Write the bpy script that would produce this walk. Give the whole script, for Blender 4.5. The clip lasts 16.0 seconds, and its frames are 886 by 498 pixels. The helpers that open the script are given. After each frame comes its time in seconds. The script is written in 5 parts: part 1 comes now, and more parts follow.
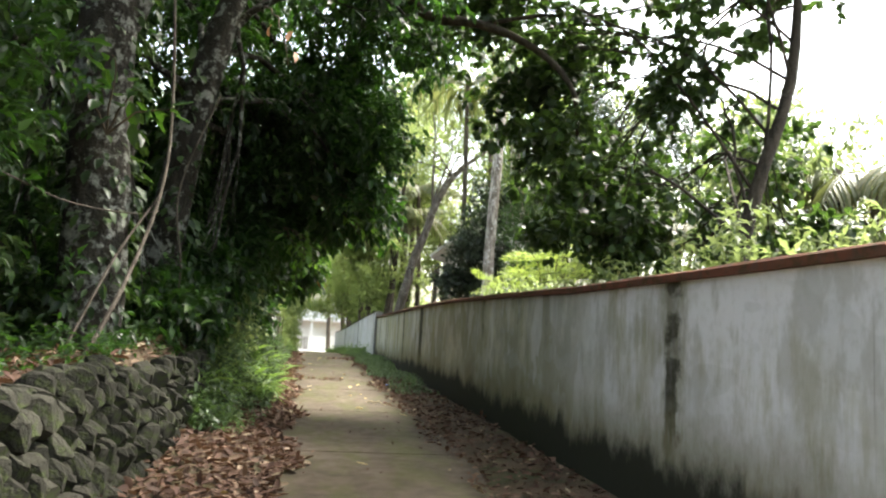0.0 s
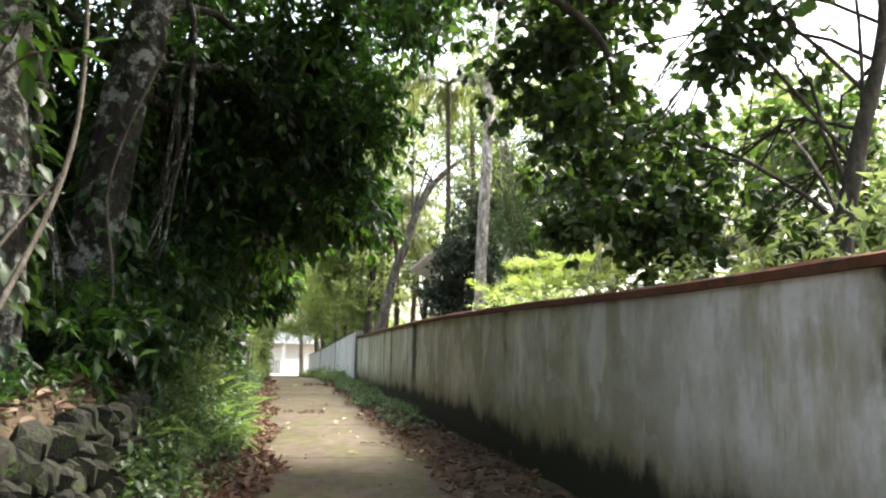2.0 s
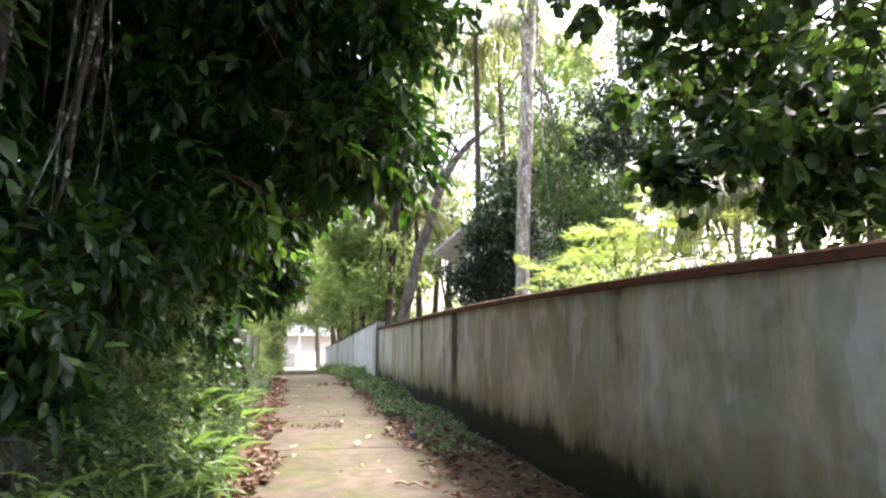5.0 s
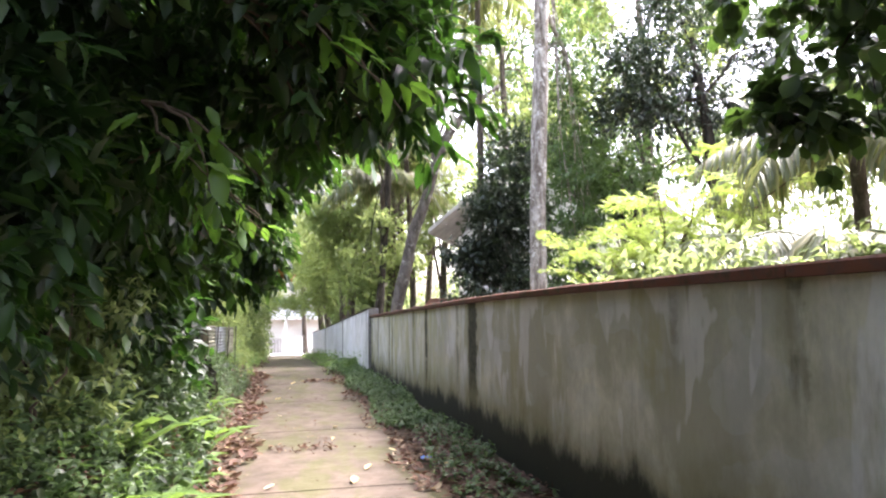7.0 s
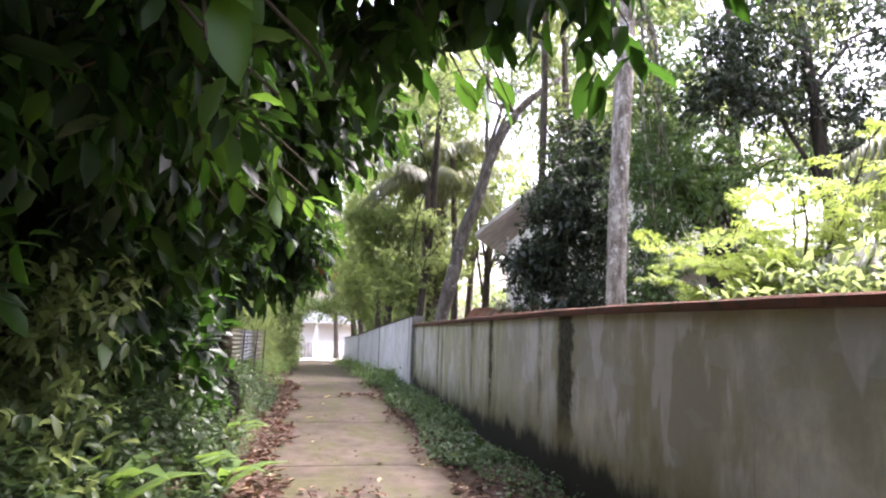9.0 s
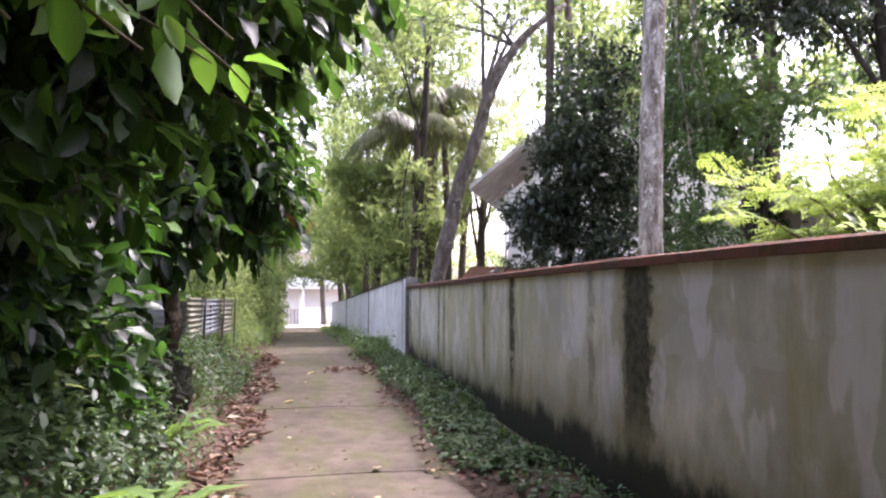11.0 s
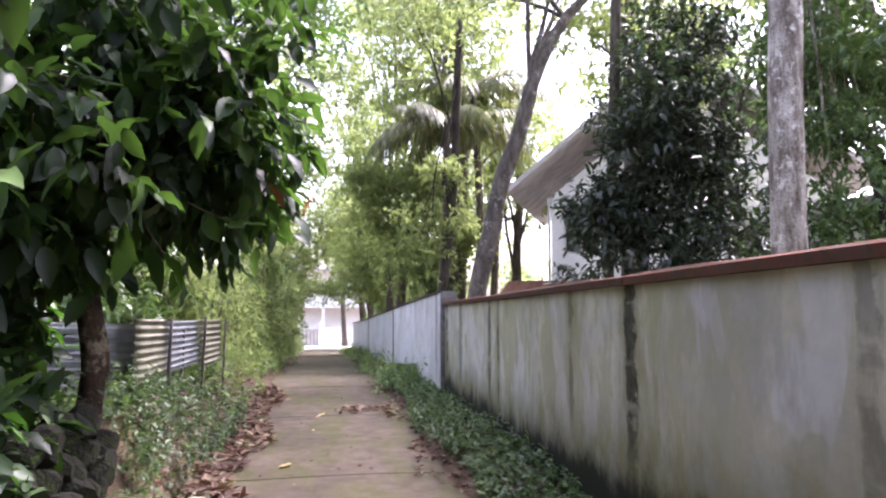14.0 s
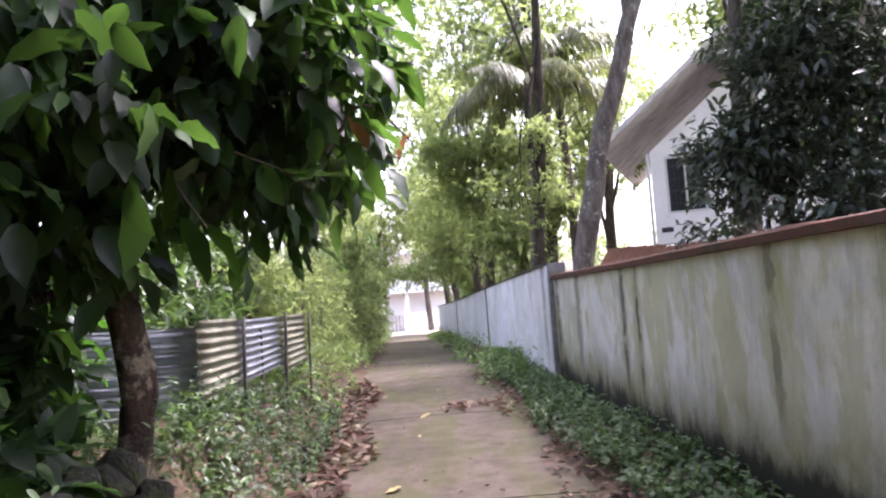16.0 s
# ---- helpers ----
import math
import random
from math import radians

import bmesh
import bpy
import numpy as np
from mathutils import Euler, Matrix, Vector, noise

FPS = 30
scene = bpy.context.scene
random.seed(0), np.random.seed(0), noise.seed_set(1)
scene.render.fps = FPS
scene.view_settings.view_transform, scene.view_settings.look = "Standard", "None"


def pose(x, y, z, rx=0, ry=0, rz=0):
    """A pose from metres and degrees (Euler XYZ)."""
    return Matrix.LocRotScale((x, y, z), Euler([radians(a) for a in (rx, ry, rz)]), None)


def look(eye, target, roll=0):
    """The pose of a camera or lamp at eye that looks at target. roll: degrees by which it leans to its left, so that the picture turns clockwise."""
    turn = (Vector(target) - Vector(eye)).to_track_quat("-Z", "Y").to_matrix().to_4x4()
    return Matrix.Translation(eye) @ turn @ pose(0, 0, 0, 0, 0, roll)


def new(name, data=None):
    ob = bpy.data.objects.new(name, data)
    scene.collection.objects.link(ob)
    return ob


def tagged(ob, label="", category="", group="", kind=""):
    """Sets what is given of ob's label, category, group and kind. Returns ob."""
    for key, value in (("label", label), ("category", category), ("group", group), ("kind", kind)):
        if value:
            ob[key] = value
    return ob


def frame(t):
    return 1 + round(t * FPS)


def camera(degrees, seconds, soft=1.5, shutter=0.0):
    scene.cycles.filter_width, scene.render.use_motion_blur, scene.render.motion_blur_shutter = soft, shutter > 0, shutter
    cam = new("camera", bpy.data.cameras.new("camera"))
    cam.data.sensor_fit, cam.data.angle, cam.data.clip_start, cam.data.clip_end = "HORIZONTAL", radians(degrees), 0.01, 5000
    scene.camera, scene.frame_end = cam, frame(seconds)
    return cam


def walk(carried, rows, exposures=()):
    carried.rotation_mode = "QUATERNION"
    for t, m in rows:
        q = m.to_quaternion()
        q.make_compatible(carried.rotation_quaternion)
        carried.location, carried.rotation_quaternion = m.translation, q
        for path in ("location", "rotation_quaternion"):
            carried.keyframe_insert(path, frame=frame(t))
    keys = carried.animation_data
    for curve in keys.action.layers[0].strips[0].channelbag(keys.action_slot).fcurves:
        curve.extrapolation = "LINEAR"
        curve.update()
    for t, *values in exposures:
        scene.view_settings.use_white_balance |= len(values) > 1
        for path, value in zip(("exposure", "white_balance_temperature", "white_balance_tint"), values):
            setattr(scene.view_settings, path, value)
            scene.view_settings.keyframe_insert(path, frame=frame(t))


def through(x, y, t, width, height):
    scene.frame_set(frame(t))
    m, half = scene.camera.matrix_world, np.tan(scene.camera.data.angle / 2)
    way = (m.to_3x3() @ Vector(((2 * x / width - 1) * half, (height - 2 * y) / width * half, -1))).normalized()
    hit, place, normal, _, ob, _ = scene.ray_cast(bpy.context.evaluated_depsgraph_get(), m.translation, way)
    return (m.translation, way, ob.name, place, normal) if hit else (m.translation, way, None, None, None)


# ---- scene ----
cam = camera(63.8, 16.0, 2.2)
PATH = [
    (0, (-0.457, -3.375, 1.454), (-0.089, -1.42, 1.666), 3.4),
    (0.5, (-0.435, -2.832, 1.485), (0.042, -0.904, 1.726), 2.9),
    (1, (-0.506, -2.193, 1.491), (-0.056, -0.26, 1.74), 2.2),
    (1.5, (-0.537, -1.67, 1.489), (-0.048, 0.252, 1.745), 1.2),
    (2, (-0.527, -1.098, 1.467), (-0.079, 0.834, 1.729), 1.3),
    (2.5, (-0.526, -0.536, 1.482), (-0.088, 1.398, 1.746), 1.7),
    (3, (-0.424, 0.01, 1.495), (0.116, 1.912, 1.794), -0.3),
    (3.5, (-0.398, 0.515, 1.494), (0.117, 2.423, 1.802), 0.3),
    (4, (-0.34, 1.046, 1.51), (0.17, 2.957, 1.807), 0.2),
    (4.5, (-0.27, 1.596, 1.543), (0.185, 3.521, 1.84), 0.2),
    (4.7, (-0.297, 1.796, 1.52), (0.111, 3.737, 1.782), 0.1),
    (6.8, (-0.142, 4.284, 1.714), (0.297, 6.228, 1.888), -0.3),
    (7, (-0.15, 4.488, 1.731), (0.296, 6.43, 1.905), -0.5),
    (7.5, (-0.241, 5.016, 1.716), (0.195, 6.957, 1.916), 0.7),
    (8, (-0.208, 5.56, 1.699), (0.241, 7.502, 1.869), 1.0),
    (8.5, (-0.217, 6.101, 1.731), (0.16, 8.054, 1.934), 1.6),
    (9, (-0.244, 6.611, 1.752), (0.114, 8.569, 1.95), 1.9),
    (9.5, (-0.162, 7.117, 1.738), (0.247, 9.072, 1.84), 0.7),
    (10, (-0.171, 7.559, 1.737), (0.229, 9.517, 1.805), 0.6),
    (10.2, (-0.173, 7.77, 1.743), (0.229, 9.728, 1.814), 0.4),
    (12.3, (0.189, 10.42, 1.657), (0.58, 12.378, 1.771), 0.3),
    (12.5, (0.178, 10.577, 1.661), (0.531, 12.542, 1.772), 0.6),
    (13, (0.13, 10.984, 1.665), (0.433, 12.957, 1.778), 2.0),
    (13.5, (0.162, 11.361, 1.647), (0.487, 13.331, 1.765), 0.6),
    (14, (0.17, 11.799, 1.656), (0.508, 13.764, 1.801), -0.1),
    (14.5, (0.093, 12.239, 1.669), (0.433, 14.201, 1.846), 0.4),
    (15, (0.098, 12.645, 1.622), (0.43, 14.613, 1.746), -0.6),
    (15.5, (0.07, 13.026, 1.617), (0.262, 15.014, 1.723), -1.7),
    (16, (0.014, 13.389, 1.633), (0.139, 15.383, 1.73), -4.3),
]
walk(cam, [(t, look(eye, target, roll)) for t, eye, target, roll in PATH], [(0, 2.55, 6900, 6), (2, 2.65, 6850, 9), (4, 2.8, 6700, 14), (7, 3.1, 6350, 23), (8.5, 2.75, 6300, 26), (10, 2.78, 6200, 31), (12.5, 2.68, 6100, 33), (14, 2.8, 6080, 33), (16, 2.9, 6050, 33)])

# ---------- world, sun ----------
SUN_EL, SUN_AZ = 58.0, 64.0   # azimuth clockwise from +y
world = bpy.data.worlds.new("sky")
scene.world = world
world.use_nodes = True
wn, wl = world.node_tree.nodes, world.node_tree.links
wn.clear()
sky = wn.new("ShaderNodeTexSky")
sky.sky_type = "NISHITA"
sky.sun_disc = False
sky.sun_elevation = radians(SUN_EL)
sky.sun_rotation = radians(SUN_AZ)
sky.air_density, sky.dust_density, sky.ozone_density = 1.2, 4.0, 1.0
pale = wn.new("ShaderNodeHueSaturation")      # hazy, overcast white
pale.inputs["Saturation"].default_value = 0.62
pale.inputs["Value"].default_value = 1.0
bgn = wn.new("ShaderNodeBackground")
bgn.inputs["Strength"].default_value = 0.15
won = wn.new("ShaderNodeOutputWorld")
wl.new(sky.outputs[0], pale.inputs["Color"])
wl.new(pale.outputs[0], bgn.inputs["Color"])
wl.new(bgn.outputs[0], won.inputs["Surface"])

sun = new("sun", bpy.data.lights.new("sun", "SUN"))
sun.data.energy, sun.data.angle, sun.data.color = 2.8, radians(16), (1.0, 0.97, 0.93)
az, el = radians(SUN_AZ), radians(SUN_EL)
sun_way = Vector((math.sin(az) * math.cos(el), math.cos(az) * math.cos(el), math.sin(el)))
sun.matrix_world = look(sun_way * 60, (0, 0, 0))


# ---------- materials ----------
class Nodes:
    """A short hand for building node materials."""

    def __init__(self, name):
        self.mat = bpy.data.materials.new(name)
        self.mat.use_nodes = True
        self.n, self.l = self.mat.node_tree.nodes, self.mat.node_tree.links
        self.bsdf = self.n["Principled BSDF"]
        self.out = self.n["Material Output"]
        tc = self.n.new("ShaderNodeTexCoord")
        self.obj = tc.outputs["Object"]
        self.gen = tc.outputs["Generated"]

    def put(self, socket, value):
        if isinstance(value, bpy.types.NodeSocket):
            self.l.new(value, socket)
        elif isinstance(value, (tuple, list)):
            socket.default_value = (*value, 1.0) if len(value) == 3 and len(socket.default_value) == 4 else value
        else:
            socket.default_value = value

    def mapped(self, scale=(1, 1, 1), src=None):
        m = self.n.new("ShaderNodeMapping")
        self.put(m.inputs["Vector"], src or self.obj)
        self.put(m.inputs["Scale"], scale)
        return m.outputs[0]

    def noise(self, scale=5.0, detail=4.0, rough=0.55, vec=None, dist=0.0):
        t = self.n.new("ShaderNodeTexNoise")
        self.put(t.inputs["Vector"], vec or self.obj)
        t.inputs["Scale"].default_value = scale
        t.inputs["Detail"].default_value = detail
        t.inputs["Roughness"].default_value = rough
        t.inputs["Distortion"].default_value = dist
        return t.outputs["Fac"]

    def voronoi(self, scale=5.0, vec=None, feature="F1"):
        t = self.n.new("ShaderNodeTexVoronoi")
        t.feature = feature
        self.put(t.inputs["Vector"], vec or self.obj)
        t.inputs["Scale"].default_value = scale
        return t.outputs["Distance"]

    def math(self, op, a, b=0.0, c=0.0):
        m = self.n.new("ShaderNodeMath")
        m.operation = op
        self.put(m.inputs[0], a)
        self.put(m.inputs[1], b)
        self.put(m.inputs[2], c)
        return m.outputs[0]

    def step(self, v, lo, hi, a=0.0, b=1.0):
        m = self.n.new("ShaderNodeMapRange")
        m.interpolation_type = "SMOOTHSTEP"
        self.put(m.inputs["Value"], v)
        for k, x in (("From Min", lo), ("From Max", hi), ("To Min", a), ("To Max", b)):
            self.put(m.inputs[k], x)
        return m.outputs["Result"]

    def mix(self, fac, a, b, mode="MIX"):
        m = self.n.new("ShaderNodeMix")
        m.data_type = "RGBA"
        m.blend_type = mode
        self.put(m.inputs[0], fac)
        self.put(m.inputs[6], a)
        self.put(m.inputs[7], b)
        return m.outputs[2]

    def ramp(self, fac, stops):
        r = self.n.new("ShaderNodeValToRGB")
        el = r.color_ramp.elements
        while len(el) < len(stops):
            el.new(0.5)
        for e, (p, c) in zip(el, stops):
            e.position, e.color = p, (*c, 1)
        self.put(r.inputs[0], fac)
        return r.outputs[0]

    def xyz(self, src=None):
        s = self.n.new("ShaderNodeSeparateXYZ")
        self.put(s.inputs[0], src or self.obj)
        return s.outputs

    def island(self):
        return self.n.new("ShaderNodeNewGeometry").outputs["Random Per Island"]

    def random(self):
        return self.n.new("ShaderNodeObjectInfo").outputs["Random"]

    def bump(self, height, strength=0.4, dist=0.02):
        b = self.n.new("ShaderNodeBump")
        b.inputs["Strength"].default_value = strength
        b.inputs["Distance"].default_value = dist
        self.put(b.inputs["Height"], height)
        self.l.new(b.outputs[0], self.bsdf.inputs["Normal"])

    def done(self, color, rough=0.8, spec=0.3, metal=0.0):
        self.put(self.bsdf.inputs["Base Color"], color)
        self.put(self.bsdf.inputs["Roughness"], rough)
        self.put(self.bsdf.inputs["Specular IOR Level"], spec)
        self.put(self.bsdf.inputs["Metallic"], metal)
        return self.mat


def leaf_material(name, stops, through_color, gloss=0.45, through=0.4, spec=0.45, single=False):
    """Leaves: every leaf its own tone, part of the light goes through."""
    k = Nodes(name)
    col = k.ramp(k.random() if single else k.island(), stops)
    col = k.mix(k.step(k.noise(2.0, 2), 0.3, 0.7, 0.0, 0.45), col, (0.5, 0.55, 0.4), "MULTIPLY")
    hs = k.n.new("ShaderNodeHueSaturation")
    hs.inputs["Saturation"].default_value = 0.84
    k.put(hs.inputs["Color"], col)
    col = hs.outputs[0]
    k.done(col, gloss, spec)
    tr = k.n.new("ShaderNodeBsdfTranslucent")
    k.put(tr.inputs["Color"], k.mix(0.65, col, through_color))
    ms = k.n.new("ShaderNodeMixShader")
    ms.inputs[0].default_value = through
    k.l.new(k.bsdf.outputs[0], ms.inputs[1])
    k.l.new(tr.outputs[0], ms.inputs[2])
    k.l.new(ms.outputs[0], k.out.inputs["Surface"])
    return k.mat


def bark_material(name, dark, light, patch, amount):
    k = Nodes(name)
    v = k.mapped((1, 1, 0.3))
    n1 = k.noise(9, 6, 0.65, v)
    n2 = k.noise(5.5, 6, 0.7)
    col = k.mix(k.step(n1, 0.35, 0.7), dark, light)
    col = k.mix(k.step(n2, 0.62 - amount, 0.72 - amount), col, patch)
    col = k.mix(k.step(k.noise(40, 3), 0.4, 0.75, 0, 0.5), col, (0.05, 0.045, 0.035))
    k.bump(k.math("ADD", n1, k.noise(30, 4)), 0.7, 0.03)
    return k.done(col, 0.9, 0.2)


def wall_material(name, base, stains, algae, foot, dirt_and_shade=0.0):
    """Old whitewash: streaks of algae, rust-black runs below gaps in the coping, ragged mould at the foot."""
    k = Nodes(name)
    x, y, z = k.xyz()
    big = k.noise(0.55, 4, 0.6)
    fine = k.noise(14, 5, 0.6)
    col = k.mix(k.step(big, 0.3, 0.7), base, tuple(c * 0.80 for c in base))
    if dirt_and_shade:
        col = k.mix(k.math("MULTIPLY", k.step(y, 2.0, 6.0), k.step(big, 0.2, 0.6, 0.25, 0.9)), col, tuple(c * q for c, q in zip(base, (0.87, 0.835, 0.62))))
    col = k.mix(k.step(fine, 0.45, 0.75, 0, 0.3), col, (0.42, 0.42, 0.40))
    # grime, with the trees' shade along this stretch put into its colour too
    grime_shade = k.math("MULTIPLY", k.step(k.noise(0.8, 6, 0.65, k.mapped((1, 1, 0.7))), 0.30, 0.56), k.math("MULTIPLY", k.step(y, 2.0, 4.5), k.step(y, 13.0, 18.0, 1.0, 0.35)))
    col = k.mix(k.math("MULTIPLY", grime_shade, dirt_and_shade), col, (0.25, 0.238, 0.165))
    patch = k.noise(2.3, 2, 0.4, k.mapped((1, 0.8, 1.6)))
    col = k.mix(k.step(patch, 0.55, 0.58, 0, 0.28), col, (0.50, 0.51, 0.52))
    repaint = k.noise(1.3, 3, 0.5, k.mapped((1, 1.5, 0.55)), 0.3)
    col = k.mix(k.step(repaint, 0.54, 0.565, 0, 0.4), col, tuple(c * 0.92 for c in base))
    smear = k.math("MULTIPLY", k.step(k.noise(2.0, 5, 0.62, k.mapped((1, 1.5, 0.6))), 0.50, 0.60), k.step(z, 0.75, 1.25))
    col = k.mix(k.math("MULTIPLY", smear, 0.42), col, (0.33, 0.325, 0.29))
    streak = k.noise(1.0, 6, 0.68, k.mapped((1, 2.3, 0.5)))
    drip = k.math("MULTIPLY", k.step(streak, 0.46, 0.68), k.step(k.noise(0.9, 3), 0.40, 0.60))
    col = k.mix(k.math("MULTIPLY", drip, algae), col, (0.30, 0.285, 0.15))
    blotch = k.math("MULTIPLY", k.step(k.noise(1.5, 5, 0.6, k.mapped((1, 1.7, 0.75))), 0.50, 0.57), k.step(y, 14.0, 17.0))
    col = k.mix(k.math("MULTIPLY", blotch, algae * 0.62), col, (0.34, 0.33, 0.135))
    thin = k.noise(1.0, 3, 0.6, k.mapped((1, 17.0, 0.35)))
    col = k.mix(k.math("MULTIPLY", k.step(thin, 0.66, 0.76), 0.32), col, (0.13, 0.125, 0.10))
    wob = k.math("SUBTRACT", k.noise(3.0, 5, 0.7, k.mapped((1, 1, 1.2))), 0.5)
    rag = k.noise(6.0, 5, 0.7, k.mapped((1, 2.2, 0.5)))
    gap = k.noise(2.4, 4, 0.6, k.mapped((1, 0.6, 1.5)))
    speck = k.noise(11.0, 6, 0.72, k.mapped((1, 1.6, 0.7)))
    for y0, half, low, strength in stains:
        d = k.math("ABSOLUTE", k.math("SUBTRACT", k.math("ADD", y, k.math("MULTIPLY", wob, min(0.40, half * 2.6))), y0))
        down = k.step(k.math("ADD", z, k.math("MULTIPLY", rag, 0.7)), low, low + 0.7)
        halo = k.math("MULTIPLY", k.step(d, half * 0.8, half * 1.6 + 0.12, 0.75, 0.0), k.step(rag, 0.3, 0.6, 0.25, 1.0))
        col = k.mix(k.math("MULTIPLY", halo, k.math("MULTIPLY", down, strength)), col, (0.23, 0.215, 0.12))
        core = k.math("SUBTRACT", k.math("ADD", k.math("MULTIPLY", speck, 0.9), 1.0), k.math("DIVIDE", d, half * 1.35))
        core = k.math("ADD", core, k.math("MULTIPLY", wob, 0.9))
        m = k.math("MULTIPLY", k.step(core, 0.52, 0.95), down)
        if half < 0.14:
            m = k.math("MULTIPLY", m, k.step(gap, 0.40, 0.52, 0.3, 1.0))
        col = k.mix(k.math("MULTIPLY", m, k.math("MULTIPLY", k.step(fine, 0.3, 0.7, 1.0, 0.82), strength)), col, (0.024, 0.025, 0.014))
    h = k.math("ADD", z, k.math("MULTIPLY", k.math("SUBTRACT", k.noise(1.6, 7, 0.7, k.mapped((1, 1.5, 0.8))), 0.5), -0.75))
    h = k.math("ADD", h, k.step(y, 13.0, 21.0, 0.0, 0.22))
    col = k.mix(k.step(h, foot - 0.02, foot + 0.5, 0.75, 0.0), col, (0.20, 0.185, 0.10))
    col = k.mix(k.step(h, foot - 0.16, foot + 0.10, 0.97, 0.0), col, (0.022, 0.024, 0.016))
    k.bump(k.math("ADD", fine, k.math("MULTIPLY", big, 2.0)), 0.25, 0.01)
    return k.done(col, 0.88, 0.25)


def concrete_material():
    k = Nodes("lane_concrete")
    big = k.noise(0.8, 5, 0.6)
    mid = k.noise(4.5, 6, 0.65)
    fine = k.noise(60, 4, 0.6)
    grit = k.voronoi(130)
    col = k.mix(k.step(big, 0.3, 0.7), (0.050, 0.038, 0.026), (0.105, 0.080, 0.058))
    col = k.mix(k.step(mid, 0.42, 0.75, 0, 0.55), col, (0.030, 0.022, 0.016))
    col = k.mix(k.step(k.noise(1.3, 6, 0.7, k.mapped((1.4, 0.5, 1))), 0.44, 0.60, 0, 0.8), col, (0.060, 0.060, 0.020))
    col = k.mix(k.step(fine, 0.5, 0.8, 0, 0.45), col, (0.14, 0.12, 0.10))
    col = k.mix(k.step(grit, 0.0, 0.25, 0.4, 0.0), col, (0.15, 0.135, 0.115))
    col = k.mix(k.step(k.noise(20, 5, 0.7), 0.60, 0.72, 0, 0.6), col, (0.028, 0.022, 0.017))
    k.bump(k.math("ADD", k.math("MULTIPLY", fine, 0.5), mid), 0.5, 0.015)
    return k.done(col, k.step(mid, 0.3, 0.7, 0.75, 0.95), 0.25)


def soil_material():
    k = Nodes("soil")
    a, b = k.noise(1.7, 6, 0.65), k.noise(22, 5, 0.65)
    col = k.mix(k.step(a, 0.35, 0.65), (0.060, 0.042, 0.028), (0.115, 0.078, 0.05))
    col = k.mix(k.step(b, 0.5, 0.7, 0, 0.8), col, (0.03, 0.024, 0.017))
    col = k.mix(k.step(k.noise(0.9, 5), 0.52, 0.66, 0, 0.6), col, (0.045, 0.062, 0.02))
    k.bump(b, 0.8, 0.04)
    return k.done(col, 0.95, 0.2)


def plain(name, color, rough=0.7, spec=0.3, metal=0.0, vary=0.25, scale=6.0, bumpy=0.15):
    k = Nodes(name)
    n = k.noise(scale, 5, 0.6)
    col = k.mix(k.step(n, 0.3, 0.75, 0, 1), color, tuple(c * (1 - vary) for c in color))
    col = k.mix(k.step(k.noise(scale * 6, 4), 0.55, 0.75, 0, 0.35), col, tuple(c * 0.55 for c in color))
    k.bump(k.noise(scale * 8, 4), bumpy, 0.01)
    return k.done(col, rough, spec, metal)


def tone_by_piece(name, stops, rough=0.9, per_object=True, bumpy=0.6, moss=0.0, grime_shade=(0.07, 0.065, 0.055)):
    k = Nodes(name)
    col = k.ramp(k.random() if per_object else k.island(), stops)
    n = k.noise(14, 6, 0.65)
    col = k.mix(k.step(n, 0.4, 0.7, 0, 0.6), col, grime_shade)
    if moss:
        col = k.mix(k.step(k.noise(5, 5, 0.7), 0.5, 0.62, 0, moss), col, (0.035, 0.045, 0.016))
    k.bump(k.noise(16, 5), bumpy, 0.012)
    return k.done(col, rough, 0.2)


STAINS_NEAR = [(1.64, 0.115, 0.6, 0.92), (4.55, 0.05, 1.5, 0.35), (5.6, 0.10, 1.4, 0.3), (7.5, 0.06, 1.4, 0.75),
               (8.6, 0.05, 1.4, 0.4), (13.5, 0.21, -0.6, 0.97), (14.3, 0.06, 0.4, 0.45), (16.5, 0.085, 0.0, 0.95),
               (17.7, 0.05, 0.6, 0.5), (20.25, 0.045, 0.4, 0.75), (20.7, 0.06, 0.2, 0.75), (22.6, 0.10, 0.2, 0.5), (23.8, 0.10, -0.5, 0.7)]
STAINS_FAR = [(31.9, 0.16, -0.2, 0.9), (42.4, 0.2, -1.0, 0.8), (24.3, 0.1, 0.4, 0.4)]
